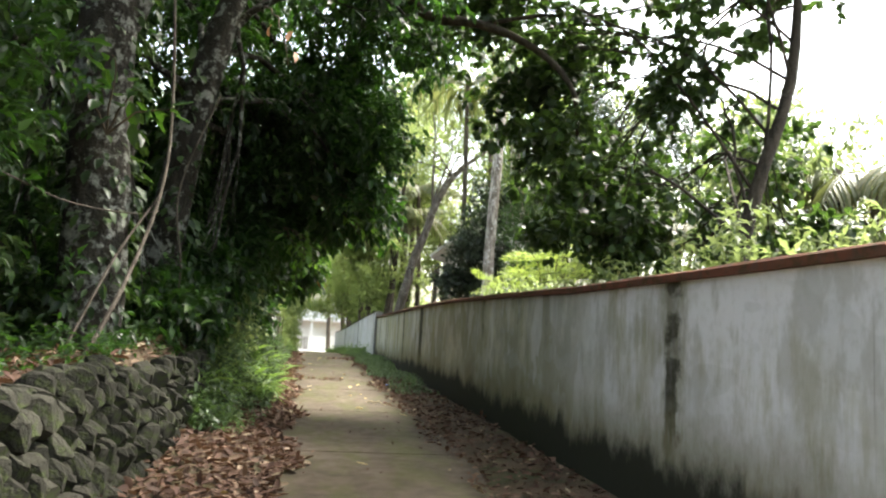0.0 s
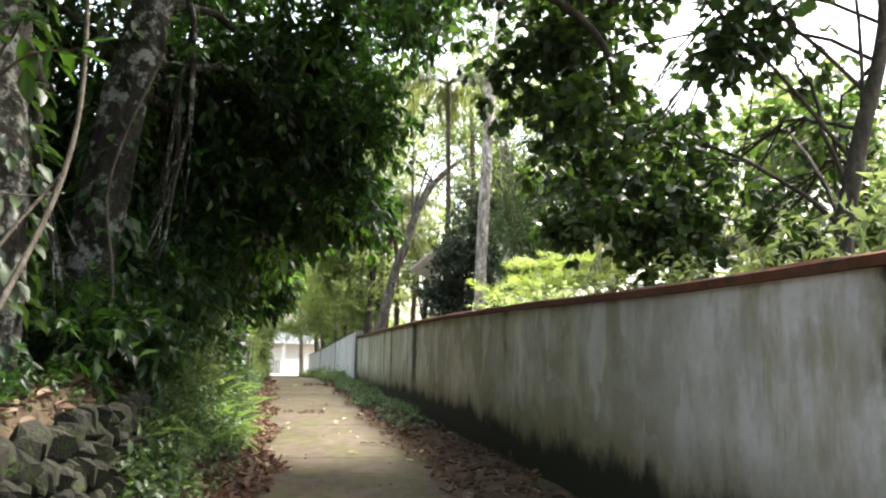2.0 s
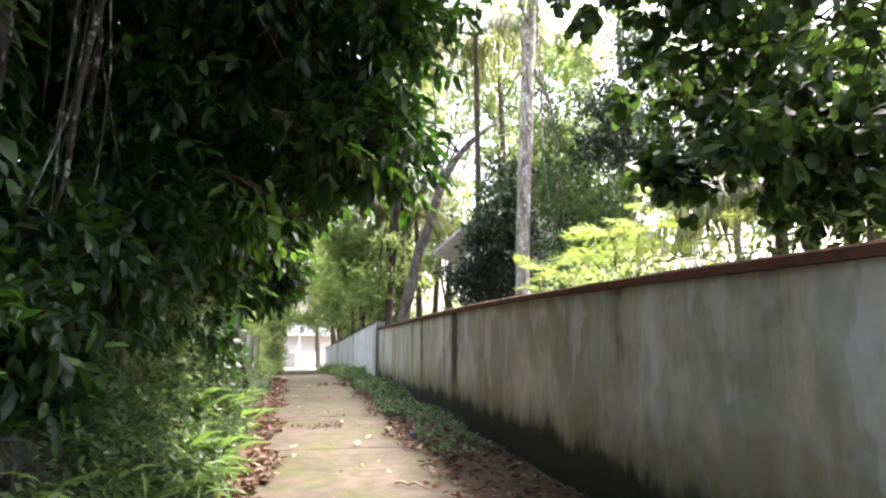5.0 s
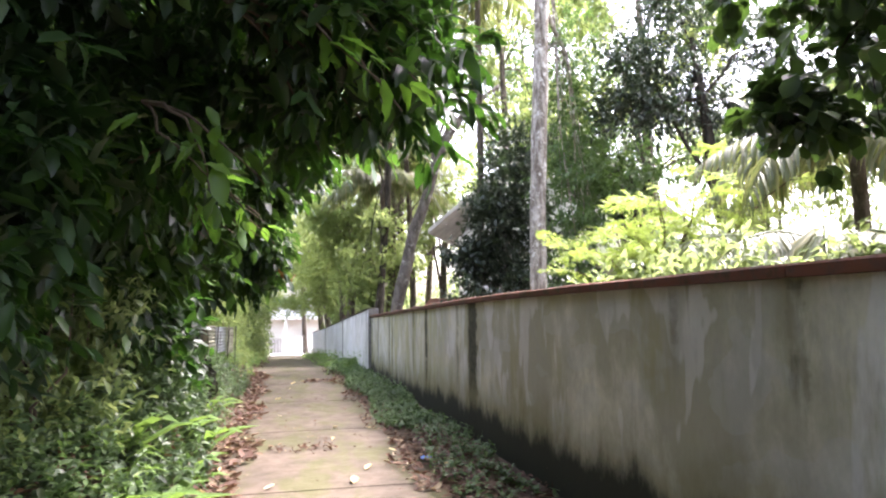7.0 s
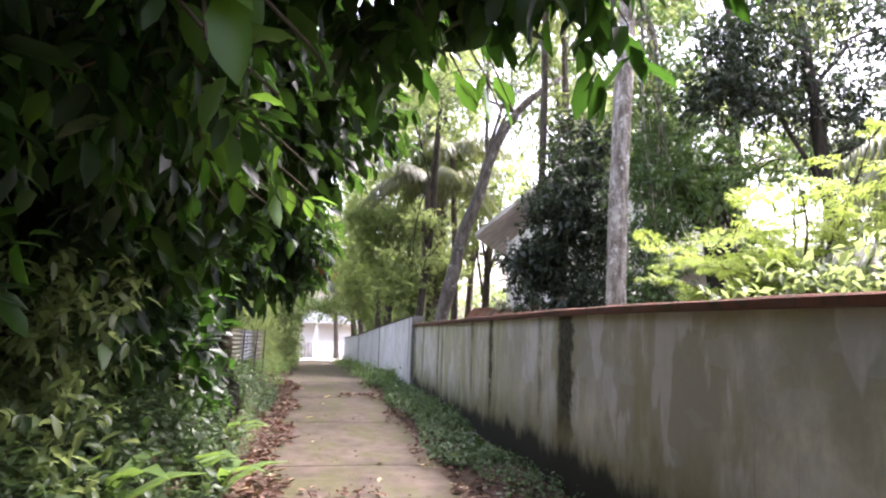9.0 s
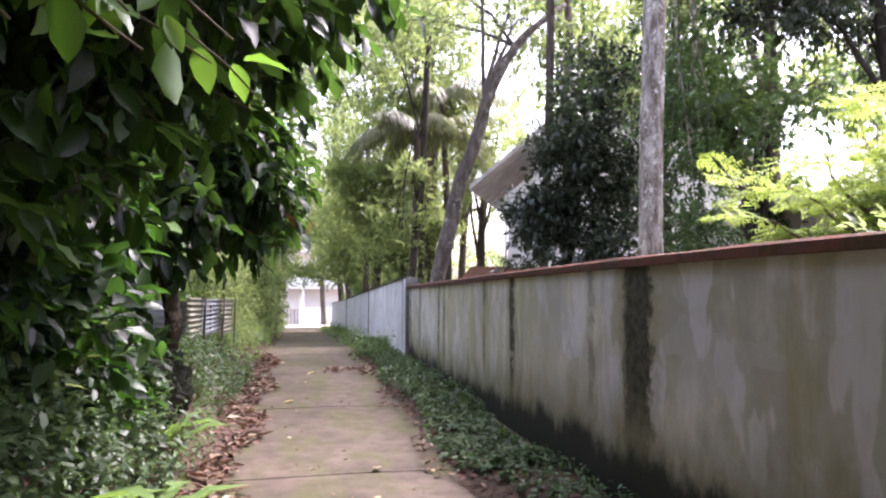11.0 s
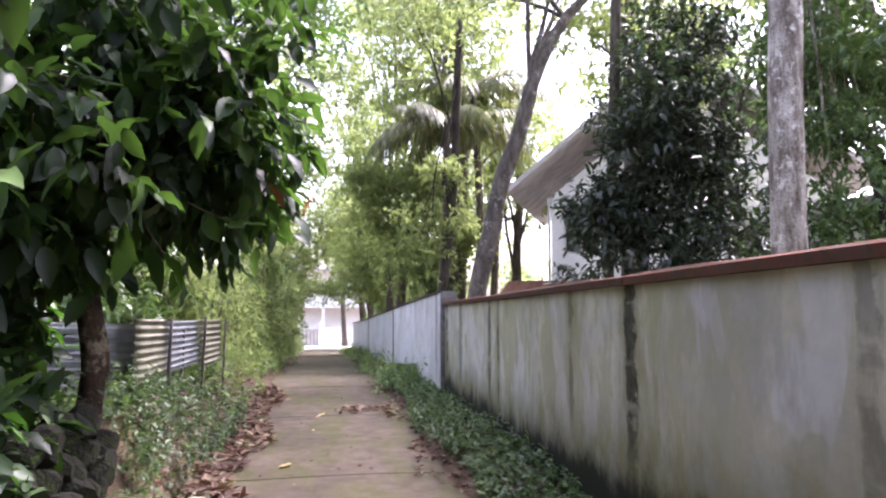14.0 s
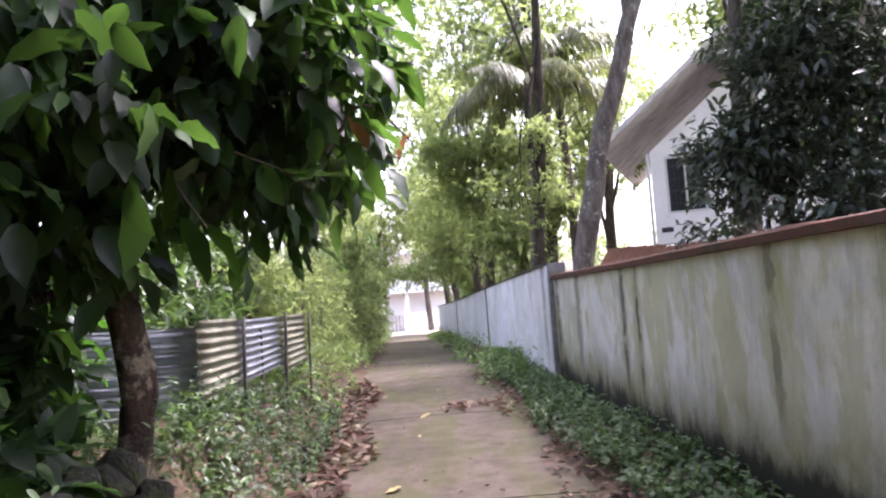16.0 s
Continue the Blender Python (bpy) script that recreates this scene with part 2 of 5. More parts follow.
M = dict(
    wall=wall_material("whitewash_near", (0.79, 0.79, 0.83), STAINS_NEAR, 0.8, 0.56, 0.75),
    wall_far=wall_material("whitewash_far", (0.80, 0.79, 0.82), STAINS_FAR, 0.25, -0.9),
    concrete=concrete_material(), soil=soil_material(),
    coping=tone_by_piece("terracotta_coping", [(0, (0.125, 0.050, 0.032)), (0.5, (0.165, 0.064, 0.040)), (1, (0.10, 0.046, 0.032))], 0.85, True, 0.4, 0.5),
    bark=bark_material("grey_bark", (0.014, 0.012, 0.010), (0.046, 0.040, 0.032), (0.24, 0.245, 0.22), 0.115),
    bark_dark=bark_material("dark_bark", (0.022, 0.018, 0.014), (0.075, 0.060, 0.045), (0.14, 0.13, 0.10), 0.0),
    bark_pale=bark_material("pale_bark", (0.14, 0.11, 0.085), (0.52, 0.47, 0.41), (0.70, 0.66, 0.60), 0.08),
    bark_tan=bark_material("tan_bark", (0.070, 0.056, 0.044), (0.165, 0.138, 0.112), (0.26, 0.235, 0.20), 0.02),
    bark_brown=bark_material("brown_bark", (0.07, 0.058, 0.048), (0.19, 0.165, 0.14), (0.32, 0.30, 0.27), 0.05),
    bark_rust=bark_material("rusty_bark", (0.020, 0.015, 0.012), (0.085, 0.050, 0.030), (0.23, 0.19, 0.13), 0.12),
    twig=plain("twig_bark", (0.10, 0.075, 0.05), 0.9),
    # near-black and bright stops put the crown's shade and highlights into leaf tones
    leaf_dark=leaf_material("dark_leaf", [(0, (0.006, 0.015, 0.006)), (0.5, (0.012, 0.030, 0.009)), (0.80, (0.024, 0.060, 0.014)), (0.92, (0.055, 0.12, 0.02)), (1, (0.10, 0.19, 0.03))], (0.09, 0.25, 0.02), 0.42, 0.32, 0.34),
    leaf_round=leaf_material("round_leaf", [(0, (0.013, 0.028, 0.010)), (0.6, (0.022, 0.050, 0.014)), (1, (0.06, 0.11, 0.02))], (0.12, 0.23, 0.03), 0.42, 0.28, 0.36),
    leaf_shrub=leaf_material("shrub_leaf", [(0, (0.024, 0.038, 0.022)), (0.7, (0.046, 0.066, 0.038)), (1, (0.10, 0.115, 0.065))], (0.07, 0.13, 0.03), 0.36, 0.2),
    leaf_mid=leaf_material("mid_leaf", [(0, (0.045, 0.085, 0.022)), (0.6, (0.075, 0.130, 0.032)), (1, (0.13, 0.19, 0.05))], (0.38, 0.47, 0.15), 0.45, 0.5),
    # lighter copy of the mid leaf: brighter far light is put into its colour
    leaf_far_lit=leaf_material("far_lit_leaf", [(0, (0.075, 0.120, 0.034)), (0.6, (0.105, 0.165, 0.045)), (1, (0.16, 0.22, 0.06))], (0.46, 0.56, 0.17), 0.5, 0.55, 0.3),
    leaf_light=leaf_material("light_leaf", [(0, (0.11, 0.19, 0.025)), (0.6, (0.18, 0.27, 0.035)), (1, (0.27, 0.35, 0.06))], (0.42, 0.54, 0.09), 0.5, 0.5),
    leaf_bush=leaf_material("bush_leaf", [(0, (0.038, 0.080, 0.020)), (0.6, (0.075, 0.140, 0.033)), (1, (0.13, 0.21, 0.05))], (0.16, 0.29, 0.05), 0.45, 0.32),
    leaf_grass=leaf_material("grass_leaf", [(0, (0.07, 0.14, 0.025)), (0.6, (0.12, 0.23, 0.04)), (1, (0.22, 0.31, 0.07))], (0.28, 0.46, 0.06), 0.5, 0.35),
    leaf_palm=leaf_material("palm_leaf", [(0, (0.06, 0.085, 0.03)), (0.7, (0.10, 0.12, 0.045)), (1, (0.22, 0.19, 0.08))], (0.28, 0.33, 0.09), 0.45, 0.35),
    leaf_single=leaf_material("large_leaf", [(0, (0.011, 0.032, 0.008)), (0.55, (0.019, 0.055, 0.012)), (0.88, (0.04, 0.10, 0.017)), (1, (0.08, 0.16, 0.028))], (0.12, 0.28, 0.02), 0.33, 0.32, 0.5, True),
    # wide ramp: contrast of shaded and lit leaves is put into the colour
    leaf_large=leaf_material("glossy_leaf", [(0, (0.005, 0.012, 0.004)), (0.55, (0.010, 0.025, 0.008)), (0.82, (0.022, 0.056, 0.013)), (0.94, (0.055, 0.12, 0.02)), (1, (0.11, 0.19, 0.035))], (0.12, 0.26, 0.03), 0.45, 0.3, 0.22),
    # bright copy of the large leaf: sunlight through it is put into the colour
    leaf_lit=leaf_material("lit_leaf", [(0, (0.05, 0.13, 0.014)), (0.6, (0.085, 0.20, 0.02)), (1, (0.14, 0.27, 0.035))], (0.24, 0.50, 0.03), 0.35, 0.45, 0.45, True),
    leaf_weed=leaf_material("weed_leaf", [(0, (0.016, 0.036, 0.011)), (0.6, (0.034, 0.070, 0.020)), (1, (0.075, 0.125, 0.035))], (0.12, 0.22, 0.04), 0.5, 0.28),
    litter=leaf_material("dry_leaf", [(0, (0.050, 0.026, 0.018)), (0.4, (0.098, 0.044, 0.028)), (0.75, (0.150, 0.075, 0.046)), (0.93, (0.22, 0.14, 0.085)), (1, (0.34, 0.26, 0.16))], (0.25, 0.12, 0.05), 0.75, 0.12, 0.25),
    leaf_yellow=leaf_material("fallen_yellow_leaf", [(0, (0.40, 0.29, 0.13)), (0.5, (0.46, 0.33, 0.09)), (1, (0.42, 0.36, 0.24))], (0.5, 0.35, 0.1), 0.6, 0.15, 0.3, True),
    leaf_rust=leaf_material("rust_leaf", [(0, (0.30, 0.11, 0.03)), (1, (0.42, 0.17, 0.05))], (0.5, 0.2, 0.05), 0.5, 0.3, 0.3, True),
    # stone tones lowered: the deep shade on the bank is put into them
    stone=tone_by_piece("field_stone", [(0, (0.013, 0.012, 0.009)), (0.5, (0.021, 0.020, 0.015)), (1, (0.040, 0.038, 0.029))], 0.95, True, 1.0, 0.95, (0.018, 0.017, 0.013)),
    house=plain("house_paint", (0.78, 0.77, 0.74), 0.8, 0.25, 0, 0.1, 1.2),
    house_trim=plain("house_trim", (0.62, 0.60, 0.58), 0.8, 0.25, 0, 0.15, 1.5),
    tile=plain("roof_tile", (0.22, 0.10, 0.068), 0.85, 0.2, 0, 0.4, 5),
    soffit=plain("eave_concrete", (0.58, 0.56, 0.54), 0.9, 0.2, 0, 0.35, 2.0),
    iron=plain("dark_iron", (0.05, 0.05, 0.05), 0.55, 0.4, 0.6),
    zinc=plain("weathered_zinc", (0.50, 0.52, 0.56), 0.45, 0.5, 0.35, 0.45, 4.0),
    zinc_yellow=plain("rusted_zinc", (0.42, 0.41, 0.31), 0.6, 0.4, 0.35, 0.5, 3.0),
    blue=plain("blue_plastic", (0.03, 0.10, 0.42), 0.4, 0.5),
    gate=plain("gate_paint", (0.52, 0.49, 0.47), 0.6, 0.3, 0, 0.3, 2.0),
    pillar=plain("grey_pillar", (0.24, 0.23, 0.21), 0.9, 0.2, 0, 0.5, 5.0),
    post=plain("grey_post", (0.075, 0.066, 0.055), 0.9, 0.2),
)
g = Nodes("window_glass")
M["glass"] = g.done((0.03, 0.035, 0.04), 0.08, 0.6)


# ---------- mesh helpers ----------
def part(name, data, material, parent=None, label=""):
    """Links a bmesh or a mesh as one object under its thing."""
    if isinstance(data, bmesh.types.BMesh):
        me = bpy.data.meshes.new(name)
        data.to_mesh(me)
        data.free()
    else:
        me = data
    if material is not None and not me.materials:
        me.materials.append(material)
    ob = new(name, me)
    if parent is not None:
        ob.parent = parent
    if label:
        ob["label"] = label
    return ob


def empty(name, place=(0, 0, 0)):
    ob = new(name)
    ob.location = place
    ob.empty_display_size = 0.2
    return ob


def add_box(bm, lo, hi, bevel=0.0, m=None):
    c = [(a + b) / 2 for a, b in zip(lo, hi)]
    s = [b - a for a, b in zip(lo, hi)]
    t = Matrix.Translation(c) @ Matrix.Diagonal((*s, 1))
    r = bmesh.ops.create_cube(bm, size=1, matrix=(m @ t) if m else t)
    if bevel:
        es = {e for v in r["verts"] for e in v.link_edges}
        bmesh.ops.bevel(bm, geom=list(es), offset=bevel, segments=2, affect="EDGES", profile=0.6)
    return bm


def box(lo, hi, bevel=0.0, m=None):
    return add_box(bmesh.new(), lo, hi, bevel, m)


def fast_mesh(name, verts, loops, sizes, smooth=True):
    """A mesh out of numpy arrays: corners, corner numbers face by face, corners a face."""
    me = bpy.data.meshes.new(name)
    me.vertices.add(len(verts))
    me.vertices.foreach_set("co", np.asarray(verts, np.float32).ravel())
    me.loops.add(len(loops))
    me.loops.foreach_set("vertex_index", np.asarray(loops, np.int32))
    me.polygons.add(len(sizes))
    starts = np.concatenate(([0], np.cumsum(sizes)[:-1])).astype(np.int32)
    me.polygons.foreach_set("loop_start", starts)
    me.polygons.foreach_set("use_smooth", np.full(len(sizes), smooth))
    me.update(calc_edges=True)
    me.validate()
    return me


def blade(half, fold=0.12, droop=0.18, wide=0.45, fine=True):
    """A leaf of length 1 along +y: corners and faces."""
    if not fine:
        v = [(0, 0, 0), (-half, wide, fold * 0.6), (half, wide, fold * 0.6), (0, 1, -droop), (0, wide, -droop * 0.2)]
        return np.array(v), [(0, 4, 1), (0, 2, 4), (1, 4, 3), (4, 2, 3)]
    a, b = wide * 0.55, wide + (1 - wide) * 0.45
    v = [(0, 0, 0), (-half * 0.82, a, fold * 0.7), (0, a, 0), (half * 0.82, a, fold * 0.7),
         (-half * 0.86, b, fold * 0.5 - droop * 0.35), (0, b, -droop * 0.4), (half * 0.86, b, fold * 0.5 - droop * 0.35), (0, 1, -droop)]
    return np.array(v), [(0, 2, 1), (0, 3, 2), (1, 2, 5, 4), (2, 3, 6, 5), (4, 5, 7), (5, 6, 7)]


def full_blade(half, fold=0.10, droop=0.25, wide=0.5, wave=0.03):
    """A smooth-edged leaf of length 1 along +y, with a folded midrib and a pointed tip."""
    v, f = [(0, 0, 0)], []
    rows = (0.10, 0.28, 0.48, 0.68, 0.85)
    for i, t in enumerate(rows):
        u = t / wide if t < wide else (1 - t) / (1 - wide)
        w = half * math.sin(math.pi / 2 * min(1.0, u)) ** 0.8
        z = -droop * t * t
        e = fold * w / half + wave * (-1) ** i
        v += [(-w, t, z + e), (0, t, z), (w, t, z + e * 0.8)]
    v.append((0, 1, -droop))
    f += [(0, 2, 1), (0, 3, 2)]
    for i in range(4):
        a = 1 + 3 * i
        f += [(a, a + 1, a + 4, a + 3), (a + 1, a + 2, a + 5, a + 4)]
    f += [(13, 14, 16), (14, 15, 16)]
    return np.array(v), f


def leaf_mesh(name, places, ways, ups, sizes, shape):
    """Many leaves in one mesh."""
    tv, tf = shape
    w = ways / np.maximum(np.linalg.norm(ways, axis=1, keepdims=True), 1e-6)
    x = np.cross(w, ups)
    x /= np.maximum(np.linalg.norm(x, axis=1, keepdims=True), 1e-6)
    z = np.cross(x, w)
    s = sizes[:, None, None]
    verts = places[:, None, :] + s * (tv[None, :, 0:1] * x[:, None, :] + tv[None, :, 1:2] * w[:, None, :] + tv[None, :, 2:3] * z[:, None, :])
    n = len(places)
    flat = np.concatenate([np.array(f) for f in tf])
    loops = (flat[None, :] + (np.arange(n) * len(tv))[:, None]).ravel()
    counts = np.tile([len(f) for f in tf], n)
    return fast_mesh(name, verts.reshape(-1, 3), loops, counts)


def unit(rng, n):
    v = rng.normal(size=(n, 3))
    return v / np.linalg.norm(v, axis=1, keepdims=True)


def clump(rng, centre, radii, twigs, per=8, length=0.3, shell=0.45, droop=0.5, jit=0.5):
    """Sprays of leaves on twigs, gathered into tufts within an egg-shaped, ragged mass: places, ways, ups."""
    tufts = max(4, twigs // 22)
    core = unit(rng, tufts) * (0.25 + 0.62 * rng.random(tufts) ** 0.5)[:, None] * np.array(radii)
    wide = rng.uniform(0.30, 0.52, tufts)
    of = rng.integers(0, tufts, twigs)
    d = unit(rng, twigs)
    d[:, 2] = np.where(rng.random(twigs) < 0.6, np.abs(d[:, 2]), d[:, 2])
    r = (shell + (1 - shell) * rng.random(twigs) ** 0.6) * (1 + 0.15 * rng.normal(size=twigs)) * wide[of]
    p = np.array(centre) + core[of] + d * r[:, None] * (np.array(radii) * 0.5 + np.mean(radii) * 0.5)
    way = d + jit * unit(rng, twigs) + np.array([0, 0, -0.25 * droop])
    way /= np.linalg.norm(way, axis=1, keepdims=True)
    t = np.tile(np.linspace(0, 1, per), twigs)
    P = np.repeat(p, per, 0) + np.repeat(way, per, 0) * (t * length)[:, None]
    W = np.repeat(way, per, 0) * 0.6 + 0.85 * unit(rng, twigs * per) + np.array([0, 0, -droop])
    U = np.array([0, 0, 1.0]) + 0.65 * unit(rng, twigs * per)
    return P, W, U


def many(parts_):
    return [np.concatenate(a) for a in zip(*parts_)]


def tube(points, radii, sides=10, wob=0.0, seed=0, cap=True):
    """A tapered, slightly uneven limb along a line of points."""
    rng = np.random.default_rng(seed)
    pts = np.array(points, float)
    tan = np.gradient(pts, axis=0)
    tan /= np.linalg.norm(tan, axis=1, keepdims=True)
    ref = np.array([0.3, 0.9, 0.1]) if abs(tan[0][2]) > 0.7 else np.array([0, 0, 1.0])
    u = np.cross(tan, ref)
    u /= np.linalg.norm(u, axis=1, keepdims=True)
    v = np.cross(tan, u)
    a = np.linspace(0, 2 * np.pi, sides, endpoint=False)
    lobes = 1 + wob * (np.sin(2 * a + rng.uniform(0, 6)) * 0.6 + np.sin(3 * a + rng.uniform(0, 6)) * 0.5)
    rr = np.array(radii)[:, None] * lobes[None, :] * (1 + wob * 0.5 * rng.normal(size=(len(pts), sides)))
    ring = pts[:, None, :] + rr[..., None] * (np.cos(a)[None, :, None] * u[:, None, :] + np.sin(a)[None, :, None] * v[:, None, :])
    verts = ring.reshape(-1, 3)
    loops, sizes = [], []
    for i in range(len(pts) - 1):
        for j in range(sides):
            k = (j + 1) % sides
            loops += [i * sides + j, i * sides + k, (i + 1) * sides + k, (i + 1) * sides + j]
            sizes.append(4)
    if cap:
        loops += list(range((len(pts) - 1) * sides, len(pts) * sides))
        sizes.append(sides)
    return verts, loops, sizes


def tube_mesh(name, points, radii, sides=10, wob=0.0, seed=0):
    return fast_mesh(name, *tube(points, radii, sides, wob, seed))


def joined(name, tubes):
    V, L, S, o = [], [], [], 0
    for v, l, s in tubes:
        V.append(v)
        L += [i + o for i in l]
        S += s
        o += len(v)
    return fast_mesh(name, np.concatenate(V), L, S)


def bend(a, b, n=8, sag=0.0, wig=0.0, seed=0):
    """A bowed line from a to b."""
    rng = np.random.default_rng(seed)
    a, b = np.array(a, float), np.array(b, float)
    t = np.linspace(0, 1, n)[:, None]
    p = a + (b - a) * t
    p[:, 2:] += sag * 4 * t * (1 - t)
    w = np.cumsum(rng.normal(size=(n, 3)), 0) * wig
    return p + w * np.sin(np.pi * t)


def smooth_line(points, n=14):
    """A rounded line through a few points (Catmull-Rom)."""
    p = [np.array(q, float) for q in points]
    p = [2 * p[0] - p[1]] + p + [2 * p[-1] - p[-2]]
    out, seg = [], len(p) - 3
    for i in range(n):
        f = i / (n - 1) * seg
        k = min(int(f), seg - 1)
        t = f - k
        a, b, c, d = p[k:k + 4]
        out.append(0.5 * (2 * b + (c - a) * t + (2 * a - 5 * b + 4 * c - d) * t * t + (3 * b - a - 3 * c + d) * t ** 3))
    return np.array(out)


ELLIPSE = blade(0.20, 0.10, 0.22)
BROAD = blade(0.25, 0.10, 0.20, 0.5)
ROUND = blade(0.34, 0.10, 0.15, 0.58)
SIMPLE = blade(0.22, 0.14, 0.25, 0.45, False)
SIMPLE_ROUND = blade(0.34, 0.12, 0.2, 0.55, False)
STRAP = blade(0.055, 0.03, 0.55, 0.4)
OVATE = full_blade(0.24, 0.09, 0.30, 0.45)


def tree(name, trunk, radii, clumps, leaf, bark, label, size=0.14, shape=SIMPLE, seed=1, limbs=True, per=8, droop=0.28, shell=0.45,
         limb_from=0.55, limb_r=0.35, category="tree", length=0.3):
    """A tapered trunk, a limb to every clump, and a crown of leaves."""
    rng = np.random.default_rng(seed)
    base = tuple(trunk[0])
    root = empty(name, base)
    off = np.array(base)
    line = smooth_line([np.array(p) - off for p in trunk], 16)
    rad = np.interp(np.linspace(0, 1, 16), np.linspace(0, 1, len(radii)), radii)
    rad[0] *= 1.25
    part("trunk", tube_mesh("trunk", line, rad, 14, 0.10, seed), bark, root)
    got = []
    for i, (c, r, twigs) in enumerate(clumps):
        c = np.array(c) - off
        got.append(clump(rng, c, r, twigs, per, length, shell, droop))
        if limbs:
            k = int(limb_from * 15) + (i * 3) % max(1, 15 - int(limb_from * 15))
            k = min(k, 15)
            pts = bend(line[k], c, 9, 0.15 * np.linalg.norm(c - line[k]), 0.06, seed * 31 + i)
            tubes = [tube(pts, np.linspace(max(rad[k] * limb_r * 1.3, 0.02), 0.012, 9), 8, 0.08, i)]
            for j in range(7):
                q = pts[3 + j % 6]
                e = c + unit(rng, 1)[0] * np.array(r) * 0.85
                tubes.append(tube(bend(q, e, 5, 0.05, 0.04, i * 9 + j), np.linspace(0.014, 0.004, 5), 5, 0, j))
            part("limb", joined("limb", tubes), bark, root)
    P, W, U = many(got)
    s = size * rng.uniform(0.6, 1.25, len(P))
    part("crown", leaf_mesh("crown", P, W, U, s, shape), leaf, root)
    return tagged(root, label, category)


# ---------- ground ----------
def lane_z(y):
    """The lane is level, then falls gently."""
    return -0.045 * max(0.0, y - 27.0) if y < 70 else -0.045 * 43


def ground_z(x, y):
    z = lane_z(y)
    bank = float(np.interp(y, [-20, 6.0, 8.5, 20, 27, 60], [1.0, 1.0, 0.66, 0.66, 0.35, 0.3]))
    foot = float(np.interp(y, [6, 8, 13, 22, 30], [-1.72, -1.45, -1.05, -1.0, -1.2]))
    left = 0.0
    if x < -0.85:
        left = float(np.interp(y, [5, 9], [0.24, 0.0])) * min(1.0, (-0.85 - x) / 0.8)
    if x < foot:
        left += (bank - left) * min(1.0, (foot - x) / 0.35)
        left += 0.06 * math.sin(x * 1.7 + y * 0.9)
    right = 0.0
    if 1.35 < x < 2.35:
        right = 0.08 * min(1.0, (x - 1.35) / 0.6)
    elif x >= 2.35:
        right = 0.25 + 0.06 * math.sin(x + y * 0.7)
    edge = -0.03 if -0.85 < x < 1.45 else 0.012 * math.sin(7 * x + 5 * y)
    return z + left + right + edge


def make_ground():
    xs = np.concatenate((np.array([-1500, -400, -120, -60, -30, -16, -10, -7, -5, -4]), np.arange(-3.4, 3.6, 0.22), np.array([4, 5, 6, 8, 11, 16, 25, 45, 90, 200, 600, 1500])))
    ys = np.concatenate((np.array([-1500, -300, -80, -40, -20, -12]), np.arange(-9, 45, 0.55), np.array([47, 50, 54, 58, 62, 66, 70, 80, 100, 150, 300, 700, 1500])))
    verts = [(x, y, ground_z(x, y)) for y in ys for x in xs]
    nx = len(xs)
    loops, sizes = [], []
    for j in range(len(ys) - 1):
        for i in range(nx - 1):
            a = j * nx + i
            loops += [a, a + 1, a + nx + 1, a + nx]
            sizes.append(4)
    ob = part("ground", fast_mesh("ground", verts, loops, sizes), M["soil"])
    tagged(ob, "damp brown soil with moss and leaf mould", "ground", kind="structure")


def make_lane():
    lane = tagged(empty("road"), "narrow worn concrete lane, mossy and dusty", "road", kind="structure")
    rng = np.random.default_rng(4)
    y = -9.5
    joints = []
    while y < 61:
        step = 3.52 + rng.uniform(-0.08, 0.08)
        joints.append((y, min(y + step, 61)))
        y += step
    for a, b in joints:
        n, m = 9, 9
        verts, loops, sizes = [], [], []
        for j in range(n):
            yy = a + 0.013 + (b - a - 0.026) * j / (n - 1)
            for i in range(m):
                left = -0.74 + 0.07 * math.sin(yy * 1.3) + 0.045 * math.sin(yy * 4.1 + 1)
                right = 1.40 + 0.06 * math.sin(yy * 1.1 + 2) + 0.05 * math.sin(yy * 3.7)
                xx = left + (right - left) * i / (m - 1)
                zz = lane_z(yy) + 0.010 - 0.012 * ((i - 4) / 4) ** 2 + 0.004 * math.sin(3 * xx + 2 * yy)
                verts.append((xx, yy, zz))
        for j in range(n - 1):
            for i in range(m - 1):
                k = j * m + i
                loops += [k, k + 1, k + m + 1, k + m]
                sizes.append(4)
        rim = [j * m for j in range(n)] + [(n - 1) * m + i for i in range(1, m)] + [(n - 1 - j) * m + m - 1 for j in range(1, n)] + [m - 1 - i for i in range(1, m - 1)]
        o = len(verts)
        verts += [(verts[k][0], verts[k][1], verts[k][2] - 0.09) for k in rim]
        for q in range(len(rim)):
            w = (q + 1) % len(rim)
            loops += [rim[q], o + q, o + w, rim[w]]
            sizes.append(4)
        part("slab", fast_mesh("slab", verts, loops, sizes, False), M["concrete"], lane)


def wall_top(y):
    return float(np.interp(y, [-10, -1, 1, 3.5, 7, 10, 12.5, 14.5, 17.4, 20.6, 24], [1.96, 1.92, 1.89, 1.86, 1.88, 1.875, 1.85, 1.81, 1.74, 1.65, 1.57]))


